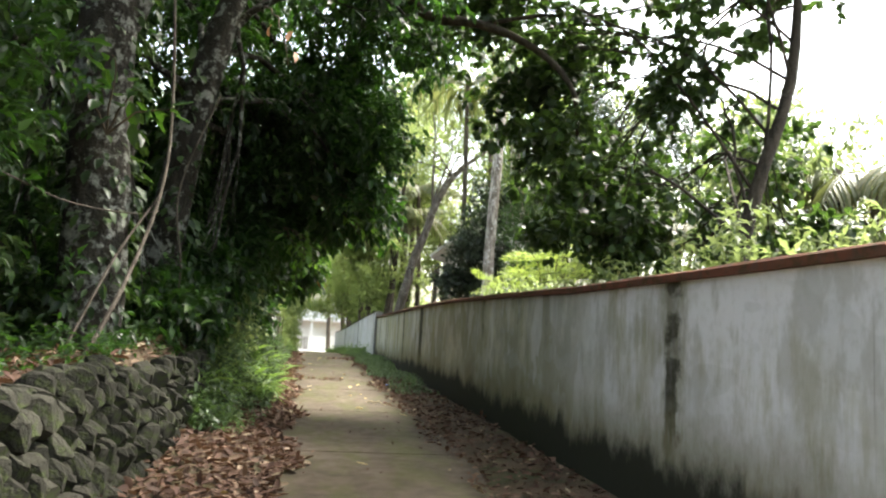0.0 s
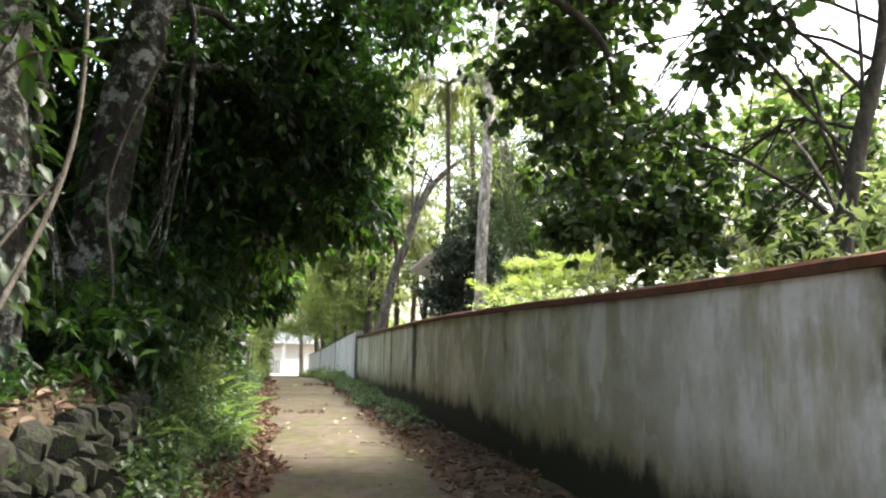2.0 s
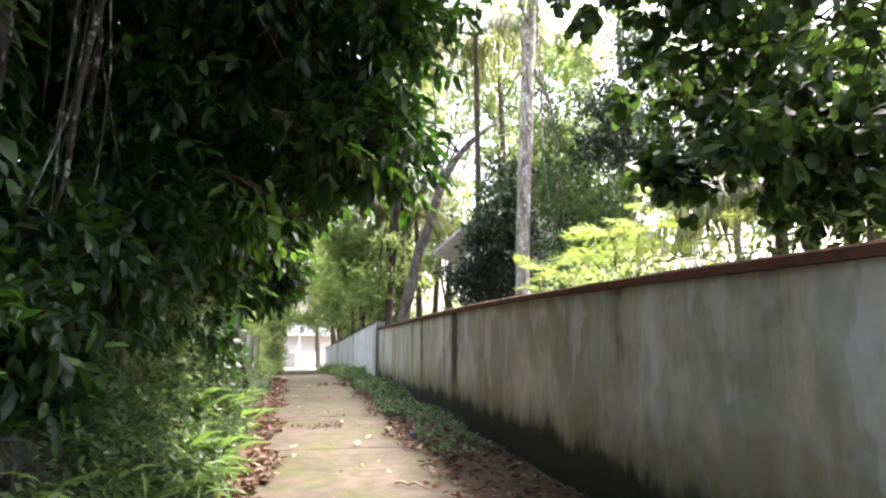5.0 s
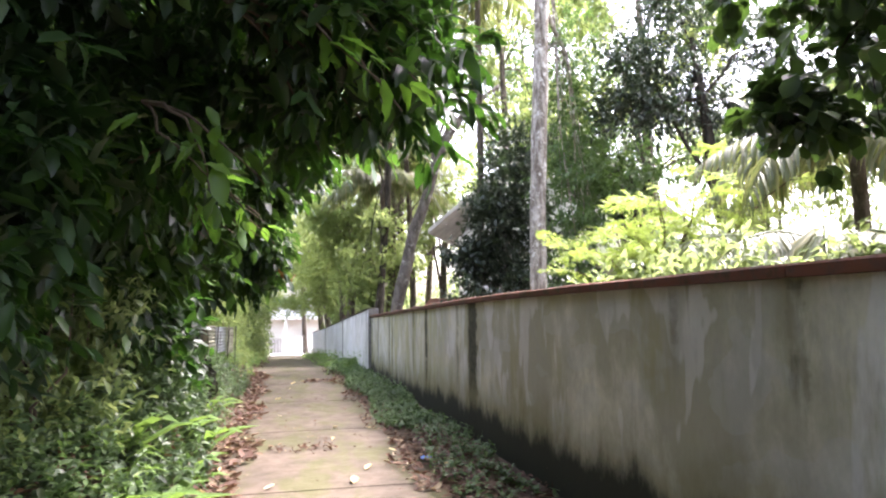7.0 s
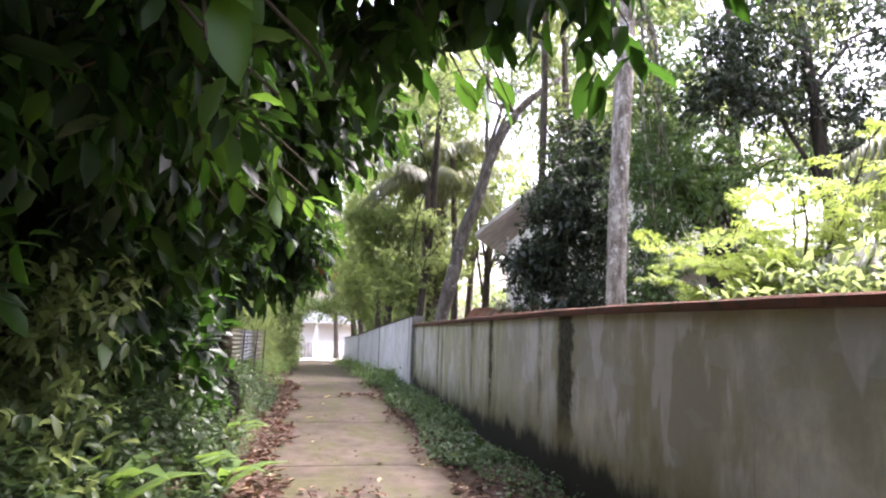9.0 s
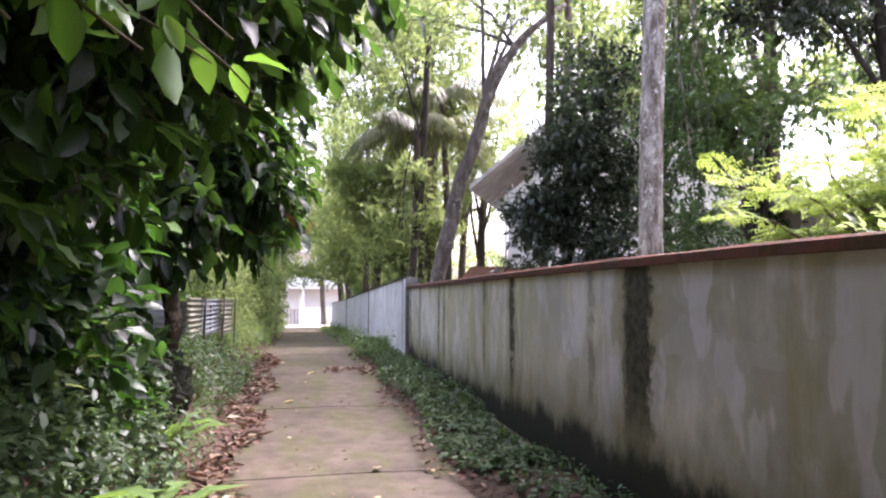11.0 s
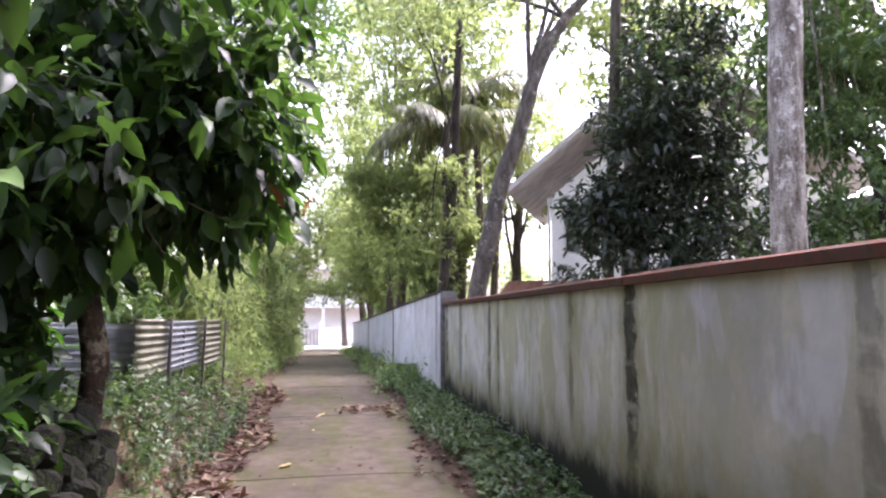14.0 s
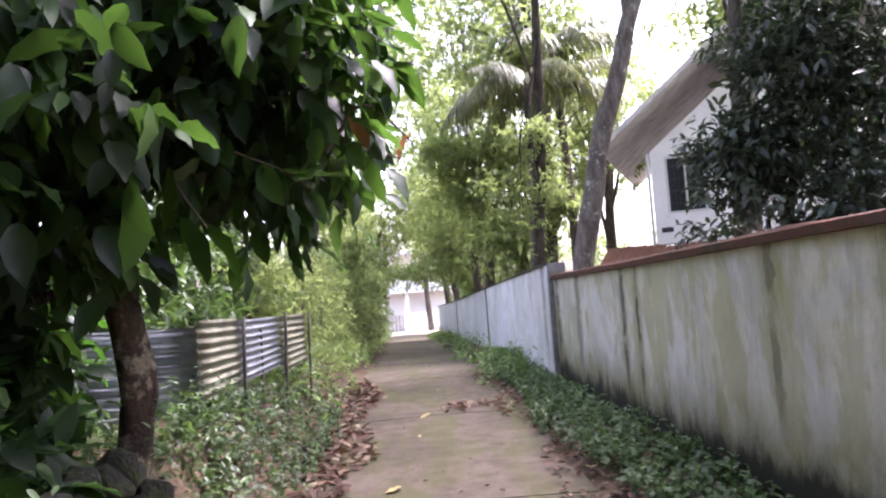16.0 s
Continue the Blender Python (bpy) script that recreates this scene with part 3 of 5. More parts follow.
def make_walls():
    n = 60
    ys = np.linspace(-9.5, 23.98, n)
    rows = []
    for y in ys:
        t = wall_top(y)
        rows.append([(2.30, y, -0.3), (2.30, y, 0.5), (2.30, y, 1.1), (2.30, y, t), (2.46, y, t), (2.46, y, -0.3)])
    verts = [p for r in rows for p in r]
    loops, sizes = [], []
    for j in range(n - 1):
        for i in range(5):
            a = j * 6 + i
            loops += [a, a + 6, a + 7, a + 1]
            sizes.append(4)
    for j in (0, n - 1):
        loops += [j * 6 + i for i in (range(6) if j == 0 else range(5, -1, -1))]
        sizes.append(6)
    w = part("wall_near", fast_mesh("wall_near", verts, loops, sizes, False), M["wall"])
    tagged(w, "whitewashed compound wall streaked with algae and black mould", "wall", kind="structure")
    cop = tagged(empty("wall_coping"), "red-brown plastered coping on the compound wall", "coping", kind="structure")
    edges = [-9.5, -5.2, -0.9, 3.1, 7.5, 13.55, 16.5, 20.7, 23.98]
    for a, b in zip(edges[:-1], edges[1:]):
        bm = bmesh.new()
        k = 10
        rings = []
        for j in range(k):
            y = a + 0.004 + (b - a - 0.008) * j / (k - 1)
            t = wall_top(y) + 0.002
            wv = 0.006 * math.sin(y * 3.3) + 0.004 * math.sin(y * 9.1)
            prof = [(2.262 + wv, t), (2.258 + wv, t + 0.055), (2.275 + wv, t + 0.072 + wv), (2.485, t + 0.075), (2.50, t + 0.055), (2.50, t)]
            rings.append([bm.verts.new((x, y, z)) for x, z in prof])
        for r, s in zip(rings[:-1], rings[1:]):
            for i in range(6):
                bm.faces.new((r[i], s[i], s[(i + 1) % 6], r[(i + 1) % 6]))
        bm.faces.new(rings[0])
        bm.faces.new(rings[-1][::-1])
        part("coping_slab", bm, M["coping"], cop)

    # the further, taller and whiter wall
    ys = np.linspace(24.02, 57.0, 34)
    rows = []
    for y in ys:
        t = float(np.interp(y, [24, 32, 43, 57], [1.79, 1.40, 0.84, 0.26]))
        b = lane_z(y) - 0.4
        rows.append([(2.20, y, b), (2.20, y, (b + t) / 2), (2.20, y, t), (2.38, y, t), (2.38, y, b)])
    verts = [p for r in rows for p in r]
    loops, sizes = [], []
    n = len(ys)
    for j in range(n - 1):
        for i in range(4):
            a = j * 5 + i
            loops += [a, a + 5, a + 6, a + 1]
            sizes.append(4)
    loops += [0, 1, 2, 3, 4] + [(n - 1) * 5 + i for i in (4, 3, 2, 1, 0)]
    sizes += [5, 5]
    w2 = part("wall_far", fast_mesh("wall_far", verts, loops, sizes, False), M["wall_far"])
    tagged(w2, "white painted boundary wall stepping down the lane", "wall", kind="structure")
    part("pillar", box((2.225, 23.99, -0.2), (2.50, 24.2, 1.82), 0.01), M["pillar"], w2, "grey weathered end pillar")
    cap = bmesh.new()
    rr = []
    for y in ys:
        t = float(np.interp(y, [24, 32, 43, 57], [1.79, 1.40, 0.84, 0.26])) + 0.003
        rr.append([cap.verts.new(p) for p in ((2.17, y, t), (2.17, y, t + 0.03), (2.41, y, t + 0.035), (2.41, y, t))])
    for r, s in zip(rr[:-1], rr[1:]):
        for i in range(4):
            cap.faces.new((r[i], s[i], s[(i + 1) % 4], r[(i + 1) % 4]))
    cap.faces.new(rr[0])
    cap.faces.new(rr[-1][::-1])
    part("wall_cap", cap, M["post"], w2)


# ---------- left side ----------
def stone_mesh(rng, name):
    bm = bmesh.new()
    bmesh.ops.create_icosphere(bm, subdivisions=2, radius=0.5)
    for v in bm.verts:
        v.co *= rng.uniform(0.92, 1.06)
    for _ in range(14):
        nrm = Vector((rng.gauss(0, 1), rng.gauss(0, 1), rng.gauss(0, 1))).normalized()
        d = rng.uniform(0.25, 0.38)
        for v in bm.verts:
            v.co -= nrm * max(0.0, v.co.dot(nrm) - d)
    me = bpy.data.meshes.new(name)
    bm.to_mesh(me)
    bm.free()
    me.materials.append(M["stone"])
    return me


def make_stone_wall():
    rng = random.Random(7)
    shapes = [stone_mesh(rng, "stone") for _ in range(9)]
    root = tagged(empty("stone_wall"), "rough dry-stone retaining wall, mossy grey field stones", "stone wall", kind="structure")
    for a, b, foot, h, x0, most in ((-0.2, 7.0, 0.16, 1.02, -1.64, 268), (15.5, 17.0, 0.44, 0.90, -1.24, 30)):
        z, count = foot, 0
        while z < h:
            y = a + rng.uniform(0, 0.2)
            rh = rng.uniform(0.13, 0.19)
            while y < b and count < most:
                ln = rng.choice((0.08, 0.11, 0.14, 0.17, 0.23)) * rng.uniform(0.9, 1.1)
                o = part("stone", rng.choice(shapes), None, root)
                x = x0 - 0.30 * (z - foot) + rng.uniform(-0.03, 0.03)
                o.location = (x, y + ln / 2, z + rh / 2 + rng.uniform(-0.05, 0.05))
                o.scale = (0.34, ln * 1.45, rh * rng.uniform(1.35, 1.75))
                o.rotation_euler = (rng.uniform(-0.35, 0.35), rng.uniform(0.1, 0.35), rng.uniform(-0.15, 0.15))
                y += ln
                count += 1
            z += rh * 0.92


def scatter(rng, n, x0, x1, y0, y1, power=1.0):
    x = x0 + (x1 - x0) * rng.random(n) ** power
    y = y0 + (y1 - y0) * rng.random(n)
    return x, y


def litter(name, n, x0, x1, y0, y1, seed, size, label, power=1.0, mat="litter", lift=0.03):
    rng = np.random.default_rng(seed)
    x, y = scatter(rng, n, x0, x1, y0, y1, power)
    x += 0.12 * np.sin(y * 1.9) + 0.06 * np.sin(y * 5.3)
    z = np.array([max(ground_z(a, b), lane_z(b) + 0.012 if -0.74 < a < 1.42 else -9) for a, b in zip(x, y)]) + 0.008 + rng.random(n) * lift
    W = unit(rng, n) * np.array([1, 1, 0.25])
    U = np.array([0, 0, 1.0]) + 0.5 * unit(rng, n)
    me = leaf_mesh(name, np.stack((x, y, z), 1), W, U, size * rng.uniform(0.5, 1.3, n), blade(0.26, 0.22, -0.10, 0.5))
    tagged(part(name, me, M[mat]), label, "fallen leaves", kind="stuff")


def make_plants(name, n, x0, x1, y0, y1, h, seed, size, mat, label, per=9, shape=ELLIPSE, power=1.0, droop=0.2, spread=0.16):
    """Low herbs: short leafy stems that stand on the ground."""
    rng = np.random.default_rng(seed)
    x, y = scatter(rng, n, x0, x1, y0, y1, power)
    x += 0.10 * np.sin(y * 1.3 + seed)
    bare = (y > 15.6) & (y < 16.9) & (x < -1.12) & (x > -1.45)
    x, y = x[~bare], y[~bare]
    n = len(x)
    gz = np.array([ground_z(a, b) for a, b in zip(x, y)])
    hh = h * rng.uniform(0.35, 1.1, n) * (0.75 + 0.35 * np.sin(y * 0.9 + seed))
    t = np.tile(np.linspace(0.25, 1, per), n)
    lean = np.repeat(rng.normal(size=(n, 2)) * 0.25, per, 0)
    H = np.repeat(hh, per)
    P = np.stack((np.repeat(x, per) + lean[:, 0] * t * H, np.repeat(y, per) + lean[:, 1] * t * H, np.repeat(gz, per) + t * H), 1)
    W = unit(rng, n * per) * np.array([1, 1, 0.5]) + np.array([0, 0, 0.25 - droop])
    U = np.array([0, 0, 1.0]) + 0.4 * unit(rng, n * per)
    me = leaf_mesh(name, P, W, U, size * rng.uniform(0.6, 1.25, n * per), shape)
    tagged(part(name, me, M[mat]), label, "undergrowth", kind="stuff")


def make_hedge(name, y0, y1, x_face, z0, z1, depth, seed, mat, label, dens=30, size=0.10, shape=SIMPLE, lean=0.0):
    """A ragged leafy bank along the lane."""
    rng = np.random.default_rng(seed)
    got = []
    stems = []
    n = int((y1 - y0) / 0.8)
    for i in range(n):
        y = y0 + (i + 0.5) * (y1 - y0) / n + rng.uniform(-0.3, 0.3)
        for z in np.arange(z0, z1, 0.55):
            f = (z - z0) / max(z1 - z0, 0.1)
            x = x_face - depth * 0.5 + lean * f + rng.uniform(-0.22, 0.22)
            got.append(clump(rng, (x, y, z + lane_z(y)), (depth * 0.6, 0.62, 0.45), dens, 7, 0.22, 0.35, 0.15))
        gz = ground_z(x_face - depth * 0.5, y)
        for q in range(3):
            sx, sy = x_face - depth * rng.uniform(0.3, 0.9), y + rng.uniform(-0.3, 0.3)
            stems.append(tube(bend((sx, sy, ground_z(sx, sy) - 0.05), (sx + rng.uniform(-0.2, 0.3), sy + rng.uniform(-0.3, 0.3), z1 * 0.9 + lane_z(y)), 6, 0, 0.05, i * 3 + q),
                              np.linspace(0.018, 0.006, 6), 5))
    root = empty(name, (0, 0, 0))
    P, W, U = many(got)
    part("foliage", leaf_mesh("foliage", P, W, U, size * rng.uniform(0.6, 1.3, len(P)), shape), M[mat], root)
    part("stem_tangle", joined("stem_tangle", stems), M["twig"], root)["kind"] = "stuff"
    tagged(root, label, "hedge")


make_ground()
make_lane()
make_walls()
make_stone_wall()

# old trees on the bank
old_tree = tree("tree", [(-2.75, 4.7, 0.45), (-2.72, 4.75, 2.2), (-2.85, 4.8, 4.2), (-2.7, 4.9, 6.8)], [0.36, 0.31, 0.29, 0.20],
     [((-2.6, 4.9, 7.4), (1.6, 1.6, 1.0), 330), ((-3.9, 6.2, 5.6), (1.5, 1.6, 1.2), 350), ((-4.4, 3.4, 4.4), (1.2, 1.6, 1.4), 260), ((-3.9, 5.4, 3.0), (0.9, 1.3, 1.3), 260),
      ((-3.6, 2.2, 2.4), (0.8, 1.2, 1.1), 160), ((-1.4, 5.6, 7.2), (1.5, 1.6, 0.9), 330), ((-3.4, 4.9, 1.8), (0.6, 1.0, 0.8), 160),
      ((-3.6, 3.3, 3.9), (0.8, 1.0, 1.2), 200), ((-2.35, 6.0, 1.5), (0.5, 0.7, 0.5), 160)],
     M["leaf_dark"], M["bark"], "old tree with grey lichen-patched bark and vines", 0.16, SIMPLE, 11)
# the clump at z 8 is unseen, added to shade the wall
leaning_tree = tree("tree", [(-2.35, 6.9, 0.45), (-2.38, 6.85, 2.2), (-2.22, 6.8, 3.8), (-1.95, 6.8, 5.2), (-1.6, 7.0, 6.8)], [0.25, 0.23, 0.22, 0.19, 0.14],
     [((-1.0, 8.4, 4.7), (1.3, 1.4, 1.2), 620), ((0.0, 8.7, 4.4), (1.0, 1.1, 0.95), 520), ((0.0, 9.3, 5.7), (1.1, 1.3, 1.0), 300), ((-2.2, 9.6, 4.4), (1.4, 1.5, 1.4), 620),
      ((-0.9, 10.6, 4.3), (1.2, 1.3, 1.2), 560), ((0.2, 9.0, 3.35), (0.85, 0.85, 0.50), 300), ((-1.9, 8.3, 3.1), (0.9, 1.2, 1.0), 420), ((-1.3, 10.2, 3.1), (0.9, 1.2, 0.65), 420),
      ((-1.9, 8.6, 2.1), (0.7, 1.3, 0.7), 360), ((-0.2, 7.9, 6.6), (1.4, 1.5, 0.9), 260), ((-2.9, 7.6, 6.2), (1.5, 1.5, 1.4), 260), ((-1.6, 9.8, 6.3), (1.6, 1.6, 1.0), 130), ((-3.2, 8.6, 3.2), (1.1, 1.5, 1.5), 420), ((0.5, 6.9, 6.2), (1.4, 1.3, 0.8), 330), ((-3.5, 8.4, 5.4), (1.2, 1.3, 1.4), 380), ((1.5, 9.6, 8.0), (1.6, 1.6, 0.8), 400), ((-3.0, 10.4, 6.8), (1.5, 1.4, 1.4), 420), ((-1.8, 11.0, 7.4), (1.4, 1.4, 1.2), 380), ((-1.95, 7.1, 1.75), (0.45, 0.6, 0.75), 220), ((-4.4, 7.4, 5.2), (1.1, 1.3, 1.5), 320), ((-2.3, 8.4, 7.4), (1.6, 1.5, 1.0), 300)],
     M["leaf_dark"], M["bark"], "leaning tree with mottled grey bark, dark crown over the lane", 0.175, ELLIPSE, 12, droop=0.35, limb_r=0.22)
# here too an unseen clump at z 8 is added as shade for the wall
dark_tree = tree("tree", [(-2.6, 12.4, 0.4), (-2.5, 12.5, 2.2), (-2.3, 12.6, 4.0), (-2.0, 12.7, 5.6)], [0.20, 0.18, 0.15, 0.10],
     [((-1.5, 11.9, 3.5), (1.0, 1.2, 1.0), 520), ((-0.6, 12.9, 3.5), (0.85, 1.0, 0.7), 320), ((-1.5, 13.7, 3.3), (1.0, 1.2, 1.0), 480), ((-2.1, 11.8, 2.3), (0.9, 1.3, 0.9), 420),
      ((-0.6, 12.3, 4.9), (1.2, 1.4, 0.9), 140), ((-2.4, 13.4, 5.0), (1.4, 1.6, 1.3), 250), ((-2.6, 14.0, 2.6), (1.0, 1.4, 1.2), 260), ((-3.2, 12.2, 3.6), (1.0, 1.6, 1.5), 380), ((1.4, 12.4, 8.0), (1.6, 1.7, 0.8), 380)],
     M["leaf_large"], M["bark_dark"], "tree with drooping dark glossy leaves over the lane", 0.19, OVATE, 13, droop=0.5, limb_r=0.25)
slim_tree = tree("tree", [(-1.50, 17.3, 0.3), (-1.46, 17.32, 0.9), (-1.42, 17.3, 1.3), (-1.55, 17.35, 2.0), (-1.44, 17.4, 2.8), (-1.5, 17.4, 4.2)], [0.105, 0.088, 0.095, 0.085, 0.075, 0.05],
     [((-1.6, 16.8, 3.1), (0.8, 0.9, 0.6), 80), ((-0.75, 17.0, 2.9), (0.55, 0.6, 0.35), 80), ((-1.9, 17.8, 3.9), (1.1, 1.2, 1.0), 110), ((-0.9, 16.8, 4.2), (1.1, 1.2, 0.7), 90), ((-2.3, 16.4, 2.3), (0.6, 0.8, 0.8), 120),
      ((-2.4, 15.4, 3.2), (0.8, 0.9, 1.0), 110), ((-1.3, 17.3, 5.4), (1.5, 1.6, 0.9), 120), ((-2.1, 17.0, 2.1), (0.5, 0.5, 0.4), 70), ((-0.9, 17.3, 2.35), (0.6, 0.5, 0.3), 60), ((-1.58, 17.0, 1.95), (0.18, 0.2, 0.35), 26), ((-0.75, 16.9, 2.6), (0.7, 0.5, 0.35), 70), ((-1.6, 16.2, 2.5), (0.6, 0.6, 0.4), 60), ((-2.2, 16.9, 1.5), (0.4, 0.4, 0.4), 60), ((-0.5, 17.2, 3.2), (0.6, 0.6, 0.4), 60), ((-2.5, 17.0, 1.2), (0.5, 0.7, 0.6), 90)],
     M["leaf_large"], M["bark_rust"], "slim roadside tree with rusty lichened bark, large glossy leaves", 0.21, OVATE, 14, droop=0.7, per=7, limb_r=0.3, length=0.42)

# bank hedge in two leaf tones: near shade and further light put into colour
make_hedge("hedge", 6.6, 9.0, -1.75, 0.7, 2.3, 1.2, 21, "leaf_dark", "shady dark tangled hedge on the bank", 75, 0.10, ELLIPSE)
make_hedge("hedge", 9.0, 14.5, -1.55, 0.6, 2.1, 1.1, 27, "leaf_mid", "green tangled hedge of shrubs on the bank", 75, 0.105, ELLIPSE)
make_hedge("hedge", 14.5, 22.0, -2.5, 0.6, 2.2, 1.4, 22, "leaf_bush", "green shrubs behind the zinc fence", 60, 0.10)
make_hedge("hedge", 18.9, 24.5, -2.0, 1.0, 4.3, 1.3, 28, "leaf_bush", "tall leafy thicket behind the zinc fence", 60, 0.12, ELLIPSE)
make_hedge("hedge", 22.6, 34.0, -1.25, 0.4, 2.6, 1.5, 23, "leaf_far_lit", "tall feathery green hedge beside the lane", 62, 0.11, ELLIPSE, -0.3)
make_hedge("hedge", 34.0, 56.0, -1.0, 0.3, 3.6, 2.2, 24, "leaf_mid", "dense distant hedge beside the lane", 40, 0.18)
make_hedge("hedge", -6.0, 5.4, -3.2, 0.8, 4.2, 1.4, 25, "leaf_weed", "shady thicket behind the old trees", 36, 0.15)
make_hedge("hedge", 5.0, 24.0, -4.4, 0.8, 4.6, 1.6, 26, "leaf_bush", "thicket deep behind the hedge", 36, 0.20)
make_plants("undergrowth", 140, -3.2, -1.95, -2.0, 6.0, 0.35, 36, 0.10, "leaf_dark", "shady weeds among the old tree roots")
make_plants("undergrowth", 420, -1.75, -0.95, 8.5, 20.0, 0.40, 38, 0.065, "leaf_bush", "fresh green weeds on the bank")
make_plants("undergrowth", 900, -2.2, -1.0, 4.5, 24.0, 0.5, 31, 0.075, "leaf_bush", "low green weeds on the lane's bank")
make_plants("undergrowth", 260, -1.6, -0.85, 21.0, 56.0, 0.55, 32, 0.12, "leaf_grass", "tall grass along the lane")
make_plants("undergrowth", 700, -2.0, -1.15, 8.5, 16.5, 0.6, 39, 0.09, "leaf_weed", "leafy ovate-leaved shrubs on the bank", 12, BROAD)
make_plants("undergrowth", 70, -1.55, -0.95, 8.4, 11.2, 0.5, 33, 0.32, "leaf_grass", "bright green strappy leaves on the bank", 7, STRAP, 1.0, 0.1)
make_plants("undergrowth", 130, -2.4, -1.85, 1.0, 8.0, 0.3, 37, 0.075, "leaf_dark", "small weeds rooted in the stone wall")
make_plants("undergrowth", 300, 2.26, 1.55, 10.5, 15.5, 0.17, 40, 0.06, "leaf_bush", "sparse creeping weeds at the wall's foot", 8, BROAD, 1.1)
make_plants("undergrowth", 2100, 2.22, 1.46, 15.0, 30.0, 0.22, 34, 0.07, "leaf_bush", "low creeping weeds at the wall's foot", 8, BROAD, 1.1)
make_plants("undergrowth", 300, 1.2, 2.15, 24.0, 50.0, 0.45, 35, 0.10, "leaf_grass", "rank grass at the wall's foot")
make_plants("undergrowth", 520, -1.95, -1.0, 7.6, 14.0, 0.5, 48, 0.11, "leaf_weed", "bright broad-leaved weeds on the bank", 10, BROAD)
make_plants("undergrowth", 260, -2.1, -1.45, 6.6, 9.0, 0.7, 50, 0.09, "leaf_mid", "light green weeds over the stone wall's end", 10, BROAD)
make_plants("undergrowth", 260, -1.85, -1.35, 4.6, 8.2, 0.75, 51, 0.10, "leaf_weed", "dark weeds before the stone wall", 11, BROAD)
make_plants("undergrowth", 60, -1.7, -1.3, 5.6, 9.4, 0.5, 52, 0.34, "leaf_grass", "strappy fern-like leaves before the stone wall", 7, STRAP, 1.0, 0.1)
make_plants("undergrowth", 420, -1.45, -0.9, 17.8, 23.0, 0.5, 49, 0.06, "leaf_weed", "weeds at the foot of the zinc fence", 10, BROAD)
litter("leaf_litter", 6200, -0.50, -1.75, 0.5, 10.5, 41, 0.10, "drift of dry red-brown leaves along the lane", 1.2)
litter("leaf_litter", 2000, -1.8, -3.0, -0.8, 6.8, 48, 0.11, "dry brown leaves on top of the stone wall's bank")
litter("leaf_litter", 2400, -0.52, -1.3, 8.0, 26.0, 42, 0.12, "dry brown leaves along the lane's edge", 1.4)
litter("leaf_litter", 2400, 1.20, 2.28, -1.0, 14.0, 43, 0.085, "dark dead leaves at the wall's foot")
litter("leaf_litter", 900, 1.22, 1.70, 10.0, 26.0, 44, 0.08, "dry leaves along the lane's edge")
litter("leaf_litter", 70, 0.5, 1.3, 22.4, 23.1, 46, 0.11, "small heap of dry leaves on the lane")
litter("leaf_litter", 60, -0.3, 0.5, 13.6, 14.0, 47, 0.08, "small drift of dry leaves on the lane")
litter("leaf_litter", 200, -0.7, 1.35, 0.0, 30.0, 45, 0.05, "scattered leaf scraps on the lane", lift=0.004)

# ---------- behind the compound wall ----------
# clumps above z 7 are unseen, made dense to keep sun off the lane
tree("tree", [(5.0, 4.9, 0.2), (5.0, 4.95, 2.2), (5.35, 5.0, 3.6), (5.9, 5.1, 5.2), (6.1, 5.2, 7.5)], [0.115, 0.10, 0.09, 0.08, 0.05],
     [((3.9, 7.4, 4.3), (1.2, 1.3, 1.0), 224), ((5.0, 7.8, 3.4), (1.3, 1.5, 0.9), 224), ((3.6, 8.2, 6.1), (1.3, 1.3, 0.8), 260), ((4.1, 9.1, 3.7), (0.7, 0.6, 0.9), 120), ((2.5, 8.0, 6.9), (1.3, 1.3, 0.6), 200), ((3.4, 8.3, 5.3), (1.1, 1.2, 1.0), 224), ((4.6, 8.7, 4.2), (1.3, 1.2, 1.1), 224),
      ((5.4, 6.3, 5.2), (1.3, 1.4, 0.9), 176), ((3.0, 8.4, 6.6), (1.7, 1.7, 0.8), 136), ((4.7, 6.2, 7.2), (1.8, 1.6, 0.9), 460),
      ((7.0, 8.0, 4.6), (1.3, 1.5, 1.0), 136), ((6.4, 5.6, 7.4), (1.4, 1.4, 0.7), 360), ((4.0, 4.4, 7.6), (1.5, 1.5, 0.8), 380), ((4.3, 7.4, 2.9), (1.1, 1.0, 0.5), 136), ((5.9, 7.4, 2.9), (1.1, 1.1, 0.6), 136), ((7.2, 7.4, 3.3), (1.2, 1.2, 0.7), 122)],
     M["leaf_round"], M["bark_dark"], "spreading tree with round leathery leaves behind the wall", 0.175, ROUND, 51, per=6, length=0.13, limb_from=0.35, limb_r=0.22, droop=0.4)
tree("tree", [(5.25, 18.8, 0.2), (5.22, 18.8, 3.0), (5.32, 18.8, 6.0), (5.5, 18.8, 9.5), (5.8, 18.9, 12.0)], [0.205, 0.18, 0.165, 0.14, 0.08],
     [((5.2, 18.2, 11.5), (2.2, 2.2, 1.6), 160), ((3.9, 17.4, 10.2), (1.6, 1.6, 1.0), 110), ((6.3, 18.3, 9.6), (1.6, 1.6, 1.1), 110), ((6.7, 20.1, 5.2), (0.9, 1.0, 2.2), 420), ((6.6, 19.8, 2.9), (0.75, 0.8, 1.5), 320), ((6.2, 19.8, 7.6), (1.3, 1.2, 1.4), 260)],
     M["leaf_bush"], M["bark_pale"], "tall straight tree with pale flaking bark", 0.13, SIMPLE, 52)
